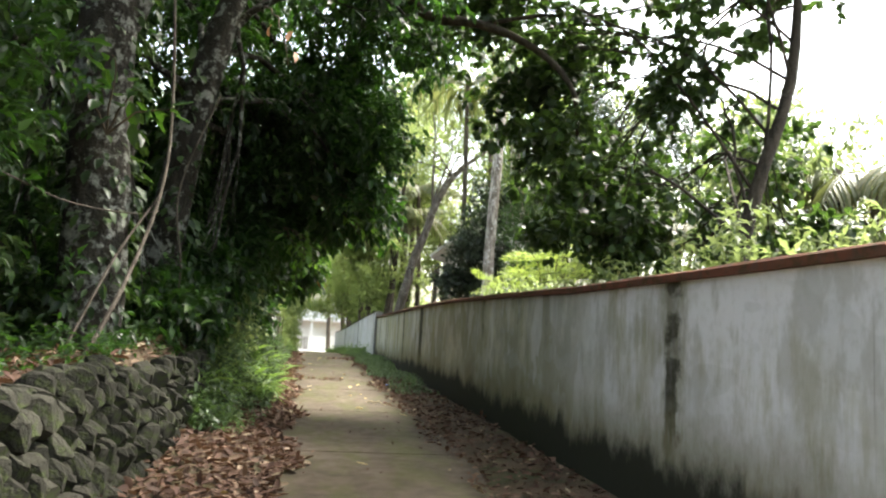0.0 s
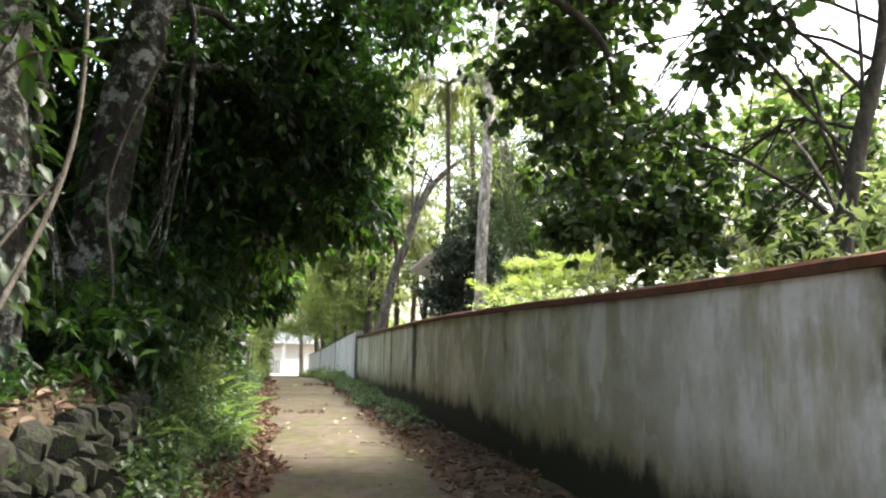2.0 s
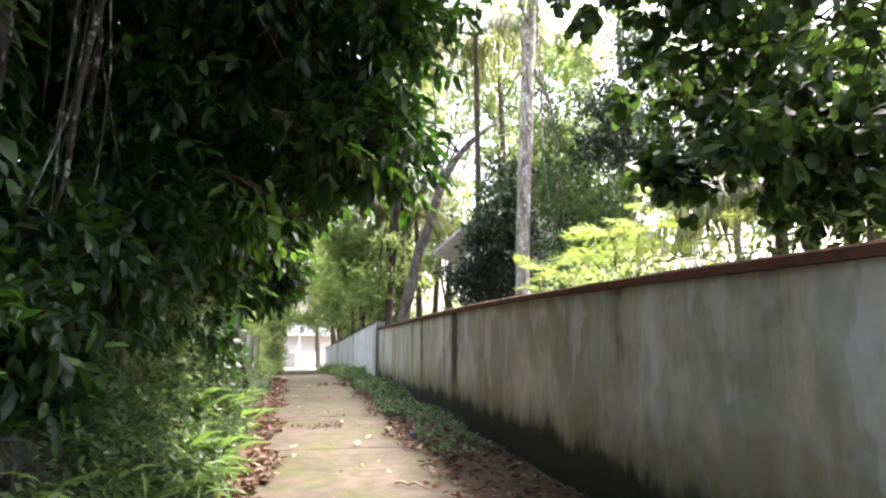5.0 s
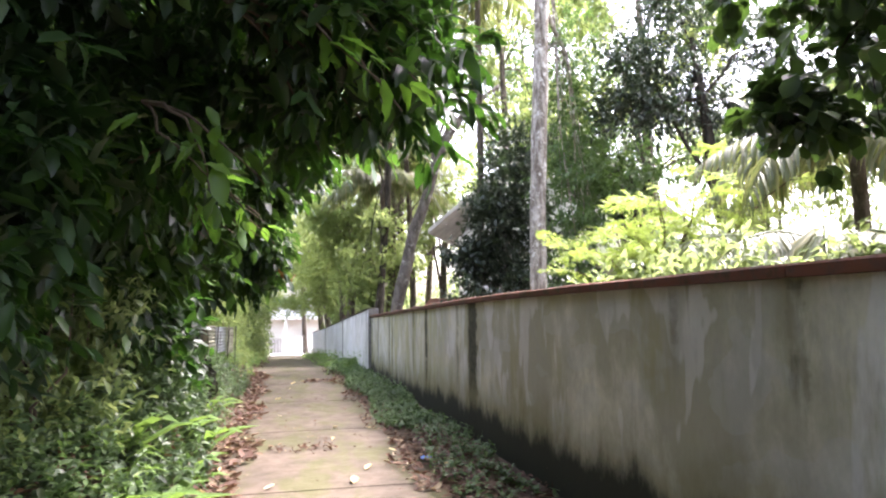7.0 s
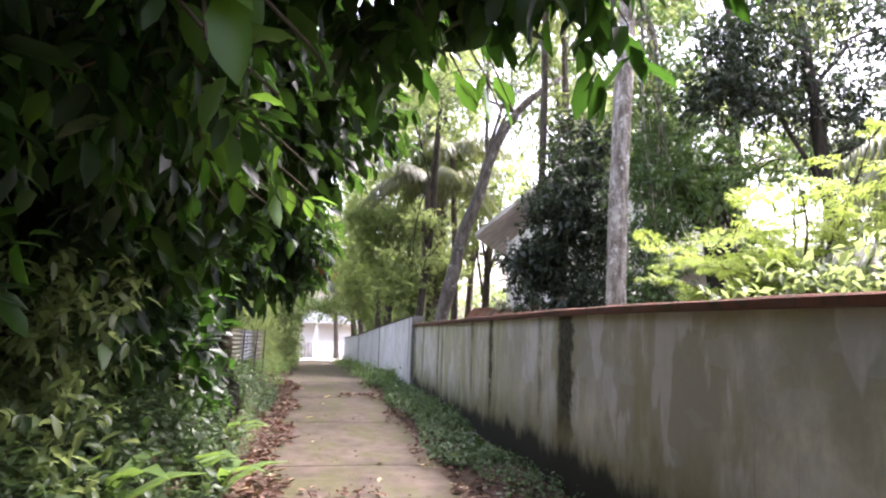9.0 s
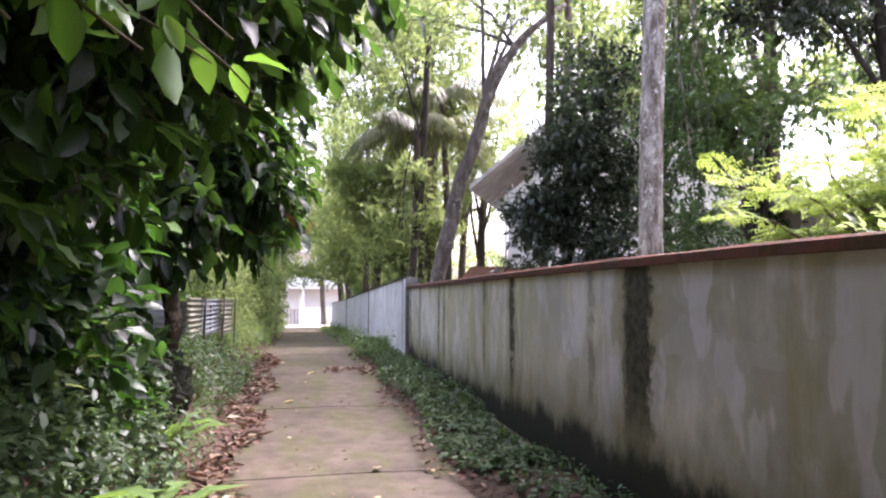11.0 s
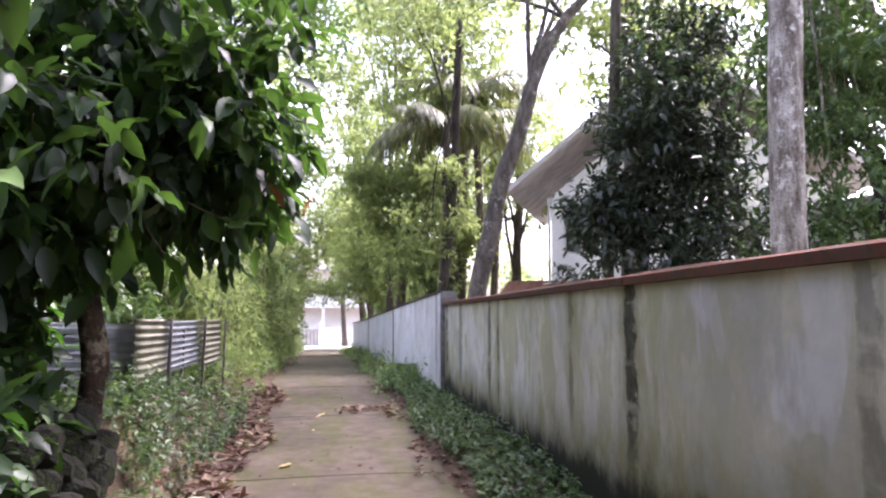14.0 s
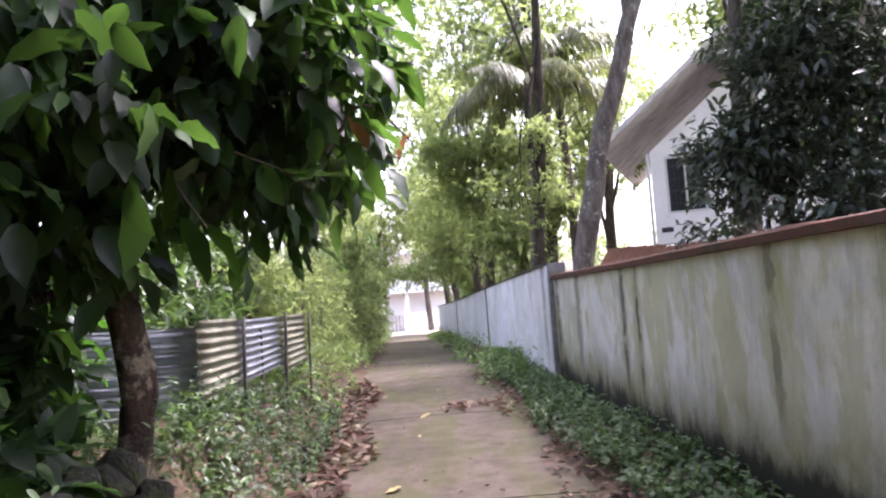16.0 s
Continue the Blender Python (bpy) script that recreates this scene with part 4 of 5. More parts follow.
tree("tree", [(5.8, 23.4, 0.2), (5.7, 23.4, 1.8), (5.6, 23.4, 3.5)], [0.12, 0.10, 0.06],
     [((5.5, 22.9, 3.6), (1.2, 1.1, 1.2), 480), ((5.9, 23.1, 5.0), (1.1, 1.1, 1.0), 400), ((6.8, 22.9, 3.4), (1.1, 1.0, 1.2), 300), ((4.9, 23.2, 2.7), (0.7, 0.9, 0.9), 260), ((6.1, 22.4, 2.2), (1.5, 0.9, 0.7), 330), ((6.6, 23.6, 6.2), (1.1, 1.2, 1.0), 250)],
     M["leaf_shrub"], M["bark_dark"], "dense dark shrub-like tree in front of the house", 0.17, ELLIPSE, 53, droop=0.2, limb_from=0.3)
tree("tree", [(3.15, 26.2, -0.1), (3.35, 26.2, 1.8), (3.65, 26.2, 3.0), (3.87, 26.2, 4.1), (4.32, 26.2, 5.3), (4.63, 26.2, 6.4), (5.18, 26.3, 7.5), (5.82, 26.4, 8.3), (6.9, 26.6, 9.2)], [0.21, 0.18, 0.17, 0.165, 0.155, 0.14, 0.12, 0.10, 0.06],
     [((5.6, 27.2, 10.2), (2.0, 2.0, 1.4), 240), ((3.4, 26.8, 9.0), (1.8, 1.8, 1.2), 260), ((6.8, 29.0, 9.6), (1.6, 1.6, 1.2), 160), ((2.0, 27.5, 8.4), (1.5, 1.6, 1.0), 220), ((4.3, 26.0, 11.2), (2.2, 2.2, 1.2), 220)],
     M["leaf_mid"], M["bark_brown"], "tall leaning tree with grey-brown bark behind the wall", 0.13, SIMPLE, 54, limb_from=0.6)
def feathery_tree(base, seed, limbs_to):
    """A young tree whose limbs carry flat sprays of twice-feathered leaves."""
    rng = np.random.default_rng(seed)
    root = tagged(empty("tree", base), "young feathery yellow-green tree behind the wall", "tree")
    fork = np.array([0.1, -0.1, 1.3])
    part("trunk", tube_mesh("trunk", smooth_line([(0, 0, 0), (0.05, -0.05, 0.7), fork], 10), np.linspace(0.06, 0.045, 10), 10, 0.08, seed), M["twig"], root)
    P, W, U, S = [], [], [], []
    for i, e in enumerate(limbs_to):
        e = np.array(e) - np.array(base)
        line = bend(fork, e, 12, rng.uniform(0.0, 0.3), 0.045, seed + i)
        tubes = [tube(line, np.linspace(0.03, 0.007, 12), 7)]
        for j in range(12):
            f = 0.3 + 0.7 * j / 11
            q = line[min(11, int(f * 11))]
            a = rng.uniform(0, 6.28)
            way = np.array([math.cos(a), math.sin(a), rng.uniform(-0.35, 0.75)])
            side = np.array([-math.sin(a), math.cos(a), 0.0])
            ln = rng.uniform(0.45, 0.75)
            t = np.linspace(0, 1, 6)
            stalk = q + way * (t * ln)[:, None] + np.array([0, 0, -rng.uniform(0.1, 0.6) * ln]) * (t ** 2)[:, None]
            tubes.append(tube(stalk, np.linspace(0.006, 0.002, 6), 4))
            for k in range(9):
                g = 0.15 + 0.85 * k / 8
                c = np.array([np.interp(g, t, stalk[:, m]) for m in range(3)])
                for sd in (-1, 1):
                    arm = side * sd + way * 0.55 + np.array([0, 0, -0.2]) + 0.2 * rng.normal(size=3)
                    arm /= np.linalg.norm(arm)
                    al = 0.24 * math.sin(math.pi * (0.2 + 0.7 * g)) * ln / 0.6
                    for h in range(6):
                        o = c + arm * al * (h + 1) / 6
                        for s2 in (-1, 1):
                            P.append(o)
                            W.append(arm * 0.7 + way * s2 * 0.9 + 0.15 * rng.normal(size=3))
                            U.append((0, 0, 1))
                            S.append(0.05 * rng.uniform(0.8, 1.2))
        part("limb", joined("limb", tubes), M["twig"], root)
    part("crown", leaf_mesh("crown", np.array(P), np.array(W), np.array(U, float) + 0.25 * unit(rng, len(P)), np.array(S), SIMPLE), M["leaf_light"], root)


feathery_tree((5.5, 14.6, 0.2), 55, [(4.6, 14.2, 2.9), (5.0, 13.5, 3.3), (5.6, 13.2, 3.8), (6.3, 14.4, 3.9), (6.6, 13.2, 2.9), (5.2, 15.3, 2.6), (5.9, 13.6, 3.0), (7.0, 14.0, 3.3), (5.4, 14.2, 3.6), (6.9, 12.8, 3.6), (4.5, 14.9, 2.3), (6.2, 12.4, 2.5), (4.9, 13.4, 2.4), (5.6, 12.9, 2.5), (4.4, 15.4, 2.7), (5.0, 15.0, 3.1)])
tree("tree", [(9.6, 18.3, 0.2), (9.5, 18.4, 3.0), (9.3, 18.6, 5.5), (9.1, 18.8, 8.0)], [0.16, 0.14, 0.12, 0.06],
     [((8.0, 18.9, 7.3), (1.1, 1.1, 0.8), 345), ((9.5, 19.0, 6.4), (1.1, 1.1, 0.7), 345), ((11.2, 18.8, 8.0), (1.3, 1.2, 0.9), 368), ((9.2, 19.4, 8.8), (1.4, 1.3, 0.9), 390), ((10.6, 18.8, 5.4), (1.0, 1.0, 0.7), 276), ((7.5, 18.8, 6.0), (0.8, 0.9, 0.7), 252), ((12.2, 18.6, 6.6), (1.2, 1.1, 0.8), 299)],
     M["leaf_shrub"], M["bark_dark"], "dark airy garden tree with fine grey-green leaves", 0.15, SIMPLE, 58, limb_from=0.4, length=0.4)
date_seed = 60
for bx, by, h, r, mt in ((7.6, 38.5, 9.0, 2.6, "leaf_far_lit"), (2.9, 38.0, 8.0, 2.8, "leaf_far_lit"), (8.6, 21.0, 6.0, 2.2, "leaf_bush"),
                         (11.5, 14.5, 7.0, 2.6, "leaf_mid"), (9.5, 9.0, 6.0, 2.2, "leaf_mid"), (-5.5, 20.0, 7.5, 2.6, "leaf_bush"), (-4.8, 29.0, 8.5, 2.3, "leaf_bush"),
                         (-3.5, 37.0, 8.0, 2.6, "leaf_far_lit"), (-3.2, 47.0, 8.0, 2.8, "leaf_far_lit"), (3.6, 46.0, 8.0, 3.0, "leaf_far_lit"), (-6.5, 9.0, 8.0, 2.6, "leaf_mid"), (-6.5, 1.0, 7.0, 2.6, "leaf_mid"),
                         (7.5, 42.0, 10.0, 3.2, "leaf_far_lit"), (2.8, 54.0, 8.5, 3.0, "leaf_far_lit"), (11.5, 30.0, 12.0, 3.4, "leaf_bush"), (-2.6, 57.5, 8.5, 2.6, "leaf_mid"), (-9.0, 15.0, 9.0, 3.2, "leaf_mid"), (-8.5, 30.0, 10.0, 3.4, "leaf_mid"), (1.9, 62.0, 8.5, 2.6, "leaf_mid"), (15.0, 24.0, 8.0, 3.2, "leaf_mid"), (15.0, 34.0, 12.0, 3.6, "leaf_mid")):
    date_seed += 1
    rr = random.Random(date_seed)
    cl = []
    for q in range(8):
        a = rr.uniform(0, 6.28)
        d = r * rr.uniform(0.2, 0.75)
        cl.append(((bx + d * math.cos(a), by + d * math.sin(a), h * rr.uniform(0.42, 1.0)), (r * 0.55, r * 0.55, r * 0.42), 90))
    gz = ground_z(bx, by) - 0.05
    tree("tree", [(bx, by, gz), (bx + rr.uniform(-0.3, 0.3), by, h * 0.4), (bx + rr.uniform(-0.5, 0.5), by, h * 0.85)], [0.2, 0.16, 0.07], cl,
         M[mt], M["bark_tan"] if mt != "leaf_bush" else M["bark_dark"], "leafy green garden tree beyond the lane", 0.21, SIMPLE, date_seed, limb_from=0.35, length=0.4)

for y0, y1, xf, z0, z1, dep, sd, mt, lb in ((0.5, 13.0, 5.2, 1.0, 2.3, 1.8, 71, "leaf_mid", "garden shrubs behind the compound wall"), (34.5, 44.0, 5.0, 0.6, 2.8, 1.7, 72, "leaf_mid", "leafy bushes behind the far wall"),
                                            (44.0, 57.0, 5.0, 0.0, 3.6, 2.0, 73, "leaf_bush", "dense bushes behind the far wall")):
    make_hedge("hedge", y0, y1, xf, z0, z1, dep, sd, mt, lb, 30, 0.13)


# tall airy trees that close the view over the lane
for i, (base, top, r, cls, mt, bk) in enumerate((
        ((-3.0, 24.5, 0.3), (-2.2, 25.0, 8.0), 0.17, [((-1.2, 24.5, 6.6), (1.6, 1.7, 1.3), 330), ((-0.4, 26.0, 8.2), (1.9, 1.9, 1.2), 330), ((-2.6, 23.6, 7.6), (1.8, 1.8, 1.4), 330), ((-2.4, 26.5, 5.4), (1.5, 1.6, 1.2), 280), ((-1.6, 25.0, 10.0), (2.2, 2.2, 1.3), 300), ((-3.6, 21.5, 5.8), (1.5, 1.6, 1.5), 280)], "leaf_bush", "bark_dark"),
        ((-2.8, 33.0, 0.1), (-1.8, 33.5, 9.0), 0.18, [((-0.8, 33.0, 6.4), (1.7, 1.8, 1.4), 260), ((0.4, 34.5, 8.6), (2.2, 2.2, 1.4), 260), ((-2.4, 32.0, 8.8), (2.0, 2.0, 1.6), 260), ((-1.5, 35.0, 4.8), (1.5, 1.7, 1.2), 220), ((1.4, 36.0, 10.4), (2.2, 2.2, 1.3), 220)], "leaf_far_lit", "bark_tan"),
        ((3.1, 30.2, -0.1), (3.9, 30.6, 9.5), 0.14, [((4.2, 31.0, 10.2), (2.2, 2.0, 1.3), 240), ((2.2, 30.4, 9.6), (1.7, 1.7, 1.2), 220), ((3.0, 30.0, 3.0), (0.8, 0.9, 1.7), 110), ((3.4, 30.2, 5.2), (0.8, 0.9, 1.3), 80)], "leaf_far_lit", "bark_dark"),
        ((3.0, 40.5, -0.6), (2.4, 41.0, 8.0), 0.16, [((1.6, 41.0, 5.2), (1.6, 1.8, 1.6), 170), ((2.8, 40.0, 7.4), (2.0, 2.0, 1.5), 140), ((3.6, 42.0, 4.2), (1.5, 1.6, 1.6), 140), ((0.8, 43.0, 7.4), (1.7, 1.8, 1.3), 120), ((2.2, 44.0, 3.0), (1.2, 1.6, 1.4), 200)], "leaf_far_lit", "bark_tan"))):
    mid = tuple(np.array(base) * 0.5 + np.array(top) * 0.5 + np.array([0.15, 0, 0]))
    tree("tree", [base, mid, top], [r, r * 0.8, r * 0.5], cls, M[mt], M[bk], "tall airy tree arching over the lane", 0.17, SIMPLE, 640 + i, limb_from=0.4, limb_r=0.3, length=0.4)
for i, (bx, by, h, r, n) in enumerate(((4.6, 36.0, 15.0, 2.6, 11), (7.2, 27.5, 14.0, 2.4, 9), (9.5, 22.0, 12.5, 2.4, 9), (1.9, 50.0, 15.0, 3.0, 10), (-3.6, 42.0, 14.0, 2.8, 9), (10.0, 33.0, 15.0, 3.0, 9), (5.2, 37.5, 16.0, 3.0, 12), (3.4, 44.0, 17.0, 3.4, 12))):
    rr = random.Random(700 + i)
    gx = bx + (1.2 if 1.5 < bx < 2.6 else 0)
    cl = []
    for q in range(n):
        a = q * 2.4 + rr.uniform(-0.4, 0.4)
        d = r * rr.uniform(0.25, 0.95)
        cl.append(((bx + d * math.cos(a), by + d * math.sin(a), h * (0.48 + 0.52 * (q + rr.random()) / n)), (r * 0.5, r * 0.5, r * 0.36), 75))
    tree("tree", [(gx, by, ground_z(gx, by) - 0.05), (bx + 0.2, by, h * 0.45), (bx, by, h * 0.9)], [0.19, 0.15, 0.06], cl, M["leaf_far_lit"], M["bark_tan"],
         "tall thin-crowned tree far beyond the lane", 0.23, SIMPLE, 700 + i, limb_from=0.4, limb_r=0.3, length=0.45)
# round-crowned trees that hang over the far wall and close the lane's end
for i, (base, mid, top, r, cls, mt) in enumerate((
        ((4.2, 36.6, -0.2), (4.0, 36.4, 2.0), (3.7, 36.2, 5.0), 0.13, [((3.3, 35.8, 2.9), (1.1, 1.3, 0.9), 300), ((4.6, 36.0, 3.6), (1.3, 1.3, 1.0), 300), ((3.0, 36.8, 4.4), (1.2, 1.3, 1.0), 280), ((4.2, 36.4, 5.6), (1.4, 1.4, 1.1), 280), ((2.2, 37.0, 5.8), (1.2, 1.3, 0.9), 220)], "leaf_far_lit"),
        ((3.9, 45.2, -0.9), (3.7, 45.2, 2.0), (3.0, 45.0, 4.4), 0.15, [((3.0, 44.6, 1.9), (1.2, 1.4, 0.9), 260), ((2.0, 45.0, 3.6), (1.5, 1.5, 1.0), 280), ((4.2, 45.4, 3.4), (1.5, 1.5, 1.2), 260), ((2.8, 45.0, 5.2), (1.7, 1.6, 1.1), 260)], "leaf_far_lit"),
        ((3.9, 55.5, -1.4), (3.6, 55.5, 1.4), (1.9, 55.4, 3.6), 0.17, [((0.9, 55.0, 2.35), (1.6, 1.5, 0.8), 320), ((-0.8, 55.6, 2.2), (1.2, 1.2, 0.7), 240), ((2.8, 55.2, 2.2), (1.5, 1.5, 1.1), 300), ((1.8, 55.6, 4.8), (2.2, 1.8, 1.2), 320), ((3.9, 55.8, 4.0), (1.8, 1.6, 1.4), 280)], "leaf_far_lit"),
        ((-2.7, 50.5, -0.8), (-2.5, 50.5, 1.6), (-1.6, 50.4, 3.8), 0.16, [((-1.2, 50.2, 2.9), (1.3, 1.4, 0.9), 300), ((-0.2, 50.6, 4.2), (1.5, 1.5, 1.0), 300), ((-2.4, 50.4, 3.6), (1.5, 1.5, 1.3), 280), ((0.6, 51.0, 5.8), (2.0, 1.8, 1.2), 280), ((-1.4, 50.4, 5.6), (1.9, 1.8, 1.2), 260)], "leaf_far_lit"))):
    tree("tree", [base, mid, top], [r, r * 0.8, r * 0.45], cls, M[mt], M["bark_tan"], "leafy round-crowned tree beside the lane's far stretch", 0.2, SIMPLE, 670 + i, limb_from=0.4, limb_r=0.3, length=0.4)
# unseen tree, added above and behind the walker to shade the lane's start
tree("tree", [(-2.9, -2.0, 0.5), (-2.8, -1.9, 3.0), (-2.2, -1.6, 6.0), (-1.4, -1.2, 7.5)], [0.3, 0.26, 0.2, 0.12],
     [((-1.0, -1.0, 8.0), (2.2, 2.4, 1.0), 420), ((-1.9, -0.8, 4.9), (1.4, 1.6, 0.8), 420), ((-2.0, 1.4, 5.4), (1.2, 1.3, 0.7), 420), ((-3.2, -3.0, 7.0), (2.2, 2.4, 1.4), 420), ((-1.0, 2.2, 8.4), (2.0, 2.0, 0.9), 330), ((-3.6, 0.6, 5.4), (1.4, 1.8, 1.4), 330), ((-4.4, -3.0, 3.6), (1.4, 2.4, 1.8), 330), ((-2.2, 4.4, 9.4), (1.6, 1.6, 0.9), 420), ((-0.2, 3.8, 9.6), (1.6, 1.6, 0.9), 420), ((1.8, 4.4, 9.8), (1.7, 1.6, 0.9), 360), ((-3.8, 5.6, 9.2), (1.5, 1.6, 0.9), 330), ((-1.2, 6.2, 10.4), (1.8, 1.4, 0.8), 360)],
     M["leaf_dark"], M["bark"], "unseen broad old tree, added to shade the start of the lane", 0.2, SIMPLE, 650, limb_r=0.3, length=0.4)
# unseen garden tree, added to keep skylight off the left bank's stones
tree("tree", [(6.2, -2.6, 0.2), (6.1, -2.6, 2.6), (5.9, -2.4, 5.0), (5.7, -2.2, 7.0)], [0.22, 0.19, 0.15, 0.09],
     [((5.0, -3.2, 6.0), (1.6, 1.8, 1.2), 320), ((6.8, -1.2, 6.4), (1.7, 1.8, 1.3), 320), ((6.2, -4.6, 6.8), (1.9, 1.9, 1.3), 320), ((4.6, -1.4, 7.6), (1.8, 1.8, 1.0), 300), ((8.0, -3.0, 5.0), (1.6, 1.8, 1.4), 300)],
     M["leaf_round"], M["bark_dark"], "unseen broad garden tree, added to shade the left bank", 0.19, SIMPLE_ROUND, 651, limb_r=0.3, length=0.3)
# the long limb that the leaning tree holds over the lane
off = np.array(leaning_tree.location)
part("limb", tube_mesh("limb", smooth_line([np.array(q) - off for q in ((-1.75, 6.9, 6.2), (-0.6, 7.2, 7.0), (0.45, 7.35, 6.95), (1.05, 7.4, 6.35), (1.95, 7.2, 6.22), (2.8, 7.0, 5.85), (3.35, 6.8, 5.2), (3.5, 6.9, 4.5))], 26), np.linspace(0.12, 0.03, 26), 10, 0.1, 9), M["bark_dark"], leaning_tree)
part("limb", tube_mesh("limb", smooth_line([np.array(q) - off for q in ((1.95, 7.2, 6.22), (2.9, 7.2, 6.5), (4.0, 7.4, 6.75), (5.0, 7.4, 7.1))], 12), np.linspace(0.04, 0.015, 12), 8, 0.1, 9), M["bark_dark"], leaning_tree)
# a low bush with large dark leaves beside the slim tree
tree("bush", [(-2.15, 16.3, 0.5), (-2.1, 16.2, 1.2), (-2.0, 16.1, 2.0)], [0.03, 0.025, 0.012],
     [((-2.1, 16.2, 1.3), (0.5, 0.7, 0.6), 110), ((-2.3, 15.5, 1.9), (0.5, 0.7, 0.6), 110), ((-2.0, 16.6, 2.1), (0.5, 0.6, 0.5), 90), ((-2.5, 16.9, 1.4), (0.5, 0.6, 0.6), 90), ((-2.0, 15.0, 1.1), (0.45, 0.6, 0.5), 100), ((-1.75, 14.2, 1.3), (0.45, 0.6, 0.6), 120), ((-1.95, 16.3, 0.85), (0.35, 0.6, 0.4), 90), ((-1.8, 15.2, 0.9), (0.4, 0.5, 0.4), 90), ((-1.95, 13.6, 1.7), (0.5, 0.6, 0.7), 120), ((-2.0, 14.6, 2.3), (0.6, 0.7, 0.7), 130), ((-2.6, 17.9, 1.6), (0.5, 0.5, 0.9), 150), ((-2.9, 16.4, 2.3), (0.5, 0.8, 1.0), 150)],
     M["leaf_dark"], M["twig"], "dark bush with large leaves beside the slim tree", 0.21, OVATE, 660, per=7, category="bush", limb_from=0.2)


# ---------- near sprays of large leaves, every leaf by itself ----------
def single_leaf_meshes(name, shapes):
    out = []
    for tv, tf in shapes:
        me = bpy.data.meshes.new(name)
        me.from_pydata([tuple(v) for v in tv], [], tf)
        for p in me.polygons:
            p.use_smooth = True
        out.append(me)
    return out


BIG = single_leaf_meshes("leaf", [full_blade(0.23, 0.10, 0.25, 0.48), full_blade(0.20, 0.06, 0.42, 0.42), full_blade(0.26, 0.14, 0.15, 0.5), full_blade(0.22, 0.10, -0.12, 0.46)])
for me in BIG:
    me.materials.append(M["leaf_single"])


def spray(root, start, ends, n, size, seed, droop=0.6, mesh=None):
    """Bare twigs with large leaves set singly along them."""
    rng = np.random.default_rng(seed)
    off = np.array(root.location)
    tubes = []
    for i, e in enumerate(ends):
        line = bend(np.array(start) - off, np.array(e) - off, 9, 0.12, 0.02, seed + i)
        tubes.append(tube(line, np.linspace(0.013, 0.004, 9), 6))
        for j in range(n):
            f = 0.35 + 0.65 * (j + rng.random()) / n
            p = line[min(8, int(f * 8))] + rng.normal(size=3) * 0.05
            w = (line[8] - line[4])
            w = w / np.linalg.norm(w) * 0.5 + unit(rng, 1)[0] * 0.9 + np.array([0, 0, -droop])
            w /= np.linalg.norm(w)
            u = np.array([0, 0, 1.0]) + 0.5 * unit(rng, 1)[0]
            x = np.cross(w, u)
            x /= np.linalg.norm(x)
            z = np.cross(x, w)
            o = part("leaf", mesh or BIG[int(rng.integers(0, 4))], None, root)
            s = size * rng.uniform(0.65, 1.2)
            m = Matrix(((x[0], w[0], z[0], p[0]), (x[1], w[1], z[1], p[1]), (x[2], w[2], z[2], p[2]), (0, 0, 0, 1)))
            o.matrix_basis = m @ Matrix.Diagonal((s, s, s, 1))
    part("twig", joined("twig", tubes), M["twig"], root)


spray(leaning_tree, (-0.5, 8.2, 3.4), [(0.45, 9.0, 2.85), (0.75, 9.2, 2.9), (0.1, 8.9, 2.7), (1.05, 9.4, 3.05), (0.3, 9.6, 2.85)], 11, 0.20, 501)
spray(leaning_tree, (-1.6, 10.4, 2.9), [(-0.55, 11.2, 2.45), (-0.75, 10.7, 2.35), (-0.3, 11.5, 2.6), (-1.1, 10.2, 2.2)], 12, 0.19, 502)
spray(dark_tree, (-1.6, 12.8, 3.0), [(-0.35, 13.2, 2.75), (-0.7, 12.9, 2.45), (-0.2, 13.8, 2.75), (-1.0, 13.6, 2.2), (-1.1, 12.6, 2.1)], 12, 0.22, 503)
spray(slim_tree, (-1.6, 17.2, 2.5), [(0.05, 16.8, 2.25), (-0.35, 16.6, 2.1), (-0.2, 17.2, 2.35), (-0.8, 16.5, 1.95), (-0.6, 17.1, 2.0)], 12, 0.29, 504)
spray(leaning_tree, (-0.3, 9.5, 3.6), [(0.55, 10.1, 2.85), (0.80, 10.3, 2.9), (0.35, 10.2, 2.9), (0.65, 10.0, 2.8)], 8, 0.21, 508, 0.9)
# sprays whose sunlit look comes from their brighter leaf colour
LIT_LEAF = single_leaf_meshes("leaf", [full_blade(0.25, 0.10, 0.22, 0.47)])[0]
LIT_LEAF.materials.append(M["leaf_lit"])
spray(leaning_tree, (-0.2, 8.6, 3.5), [(0.50, 8.9, 2.98), (0.32, 8.7, 3.05), (0.72, 9.1, 3.15)], 6, 0.21, 511, 0.4, LIT_LEAF)
spray(leaning_tree, (-1.0, 9.8, 2.9), [(-0.42, 9.6, 2.3), (-0.62, 9.5, 2.25), (-0.30, 9.9, 2.45), (-1.25, 9.2, 2.25)], 8, 0.17, 512, 0.5, LIT_LEAF)
spray(dark_tree, (-1.4, 11.8, 3.1), [(-0.55, 11.0, 2.5), (-0.35, 11.3, 2.45), (-0.75, 11.1, 2.75), (-0.2, 11.6, 2.4)], 9, 0.19, 513, 0.5, LIT_LEAF)
spray(leaning_tree, (-0.2, 8.2, 3.5), [(0.45, 8.0, 2.75), (0.30, 7.7, 2.8), (0.65, 8.3, 2.9)], 7, 0.19, 514, 0.5, LIT_LEAF)
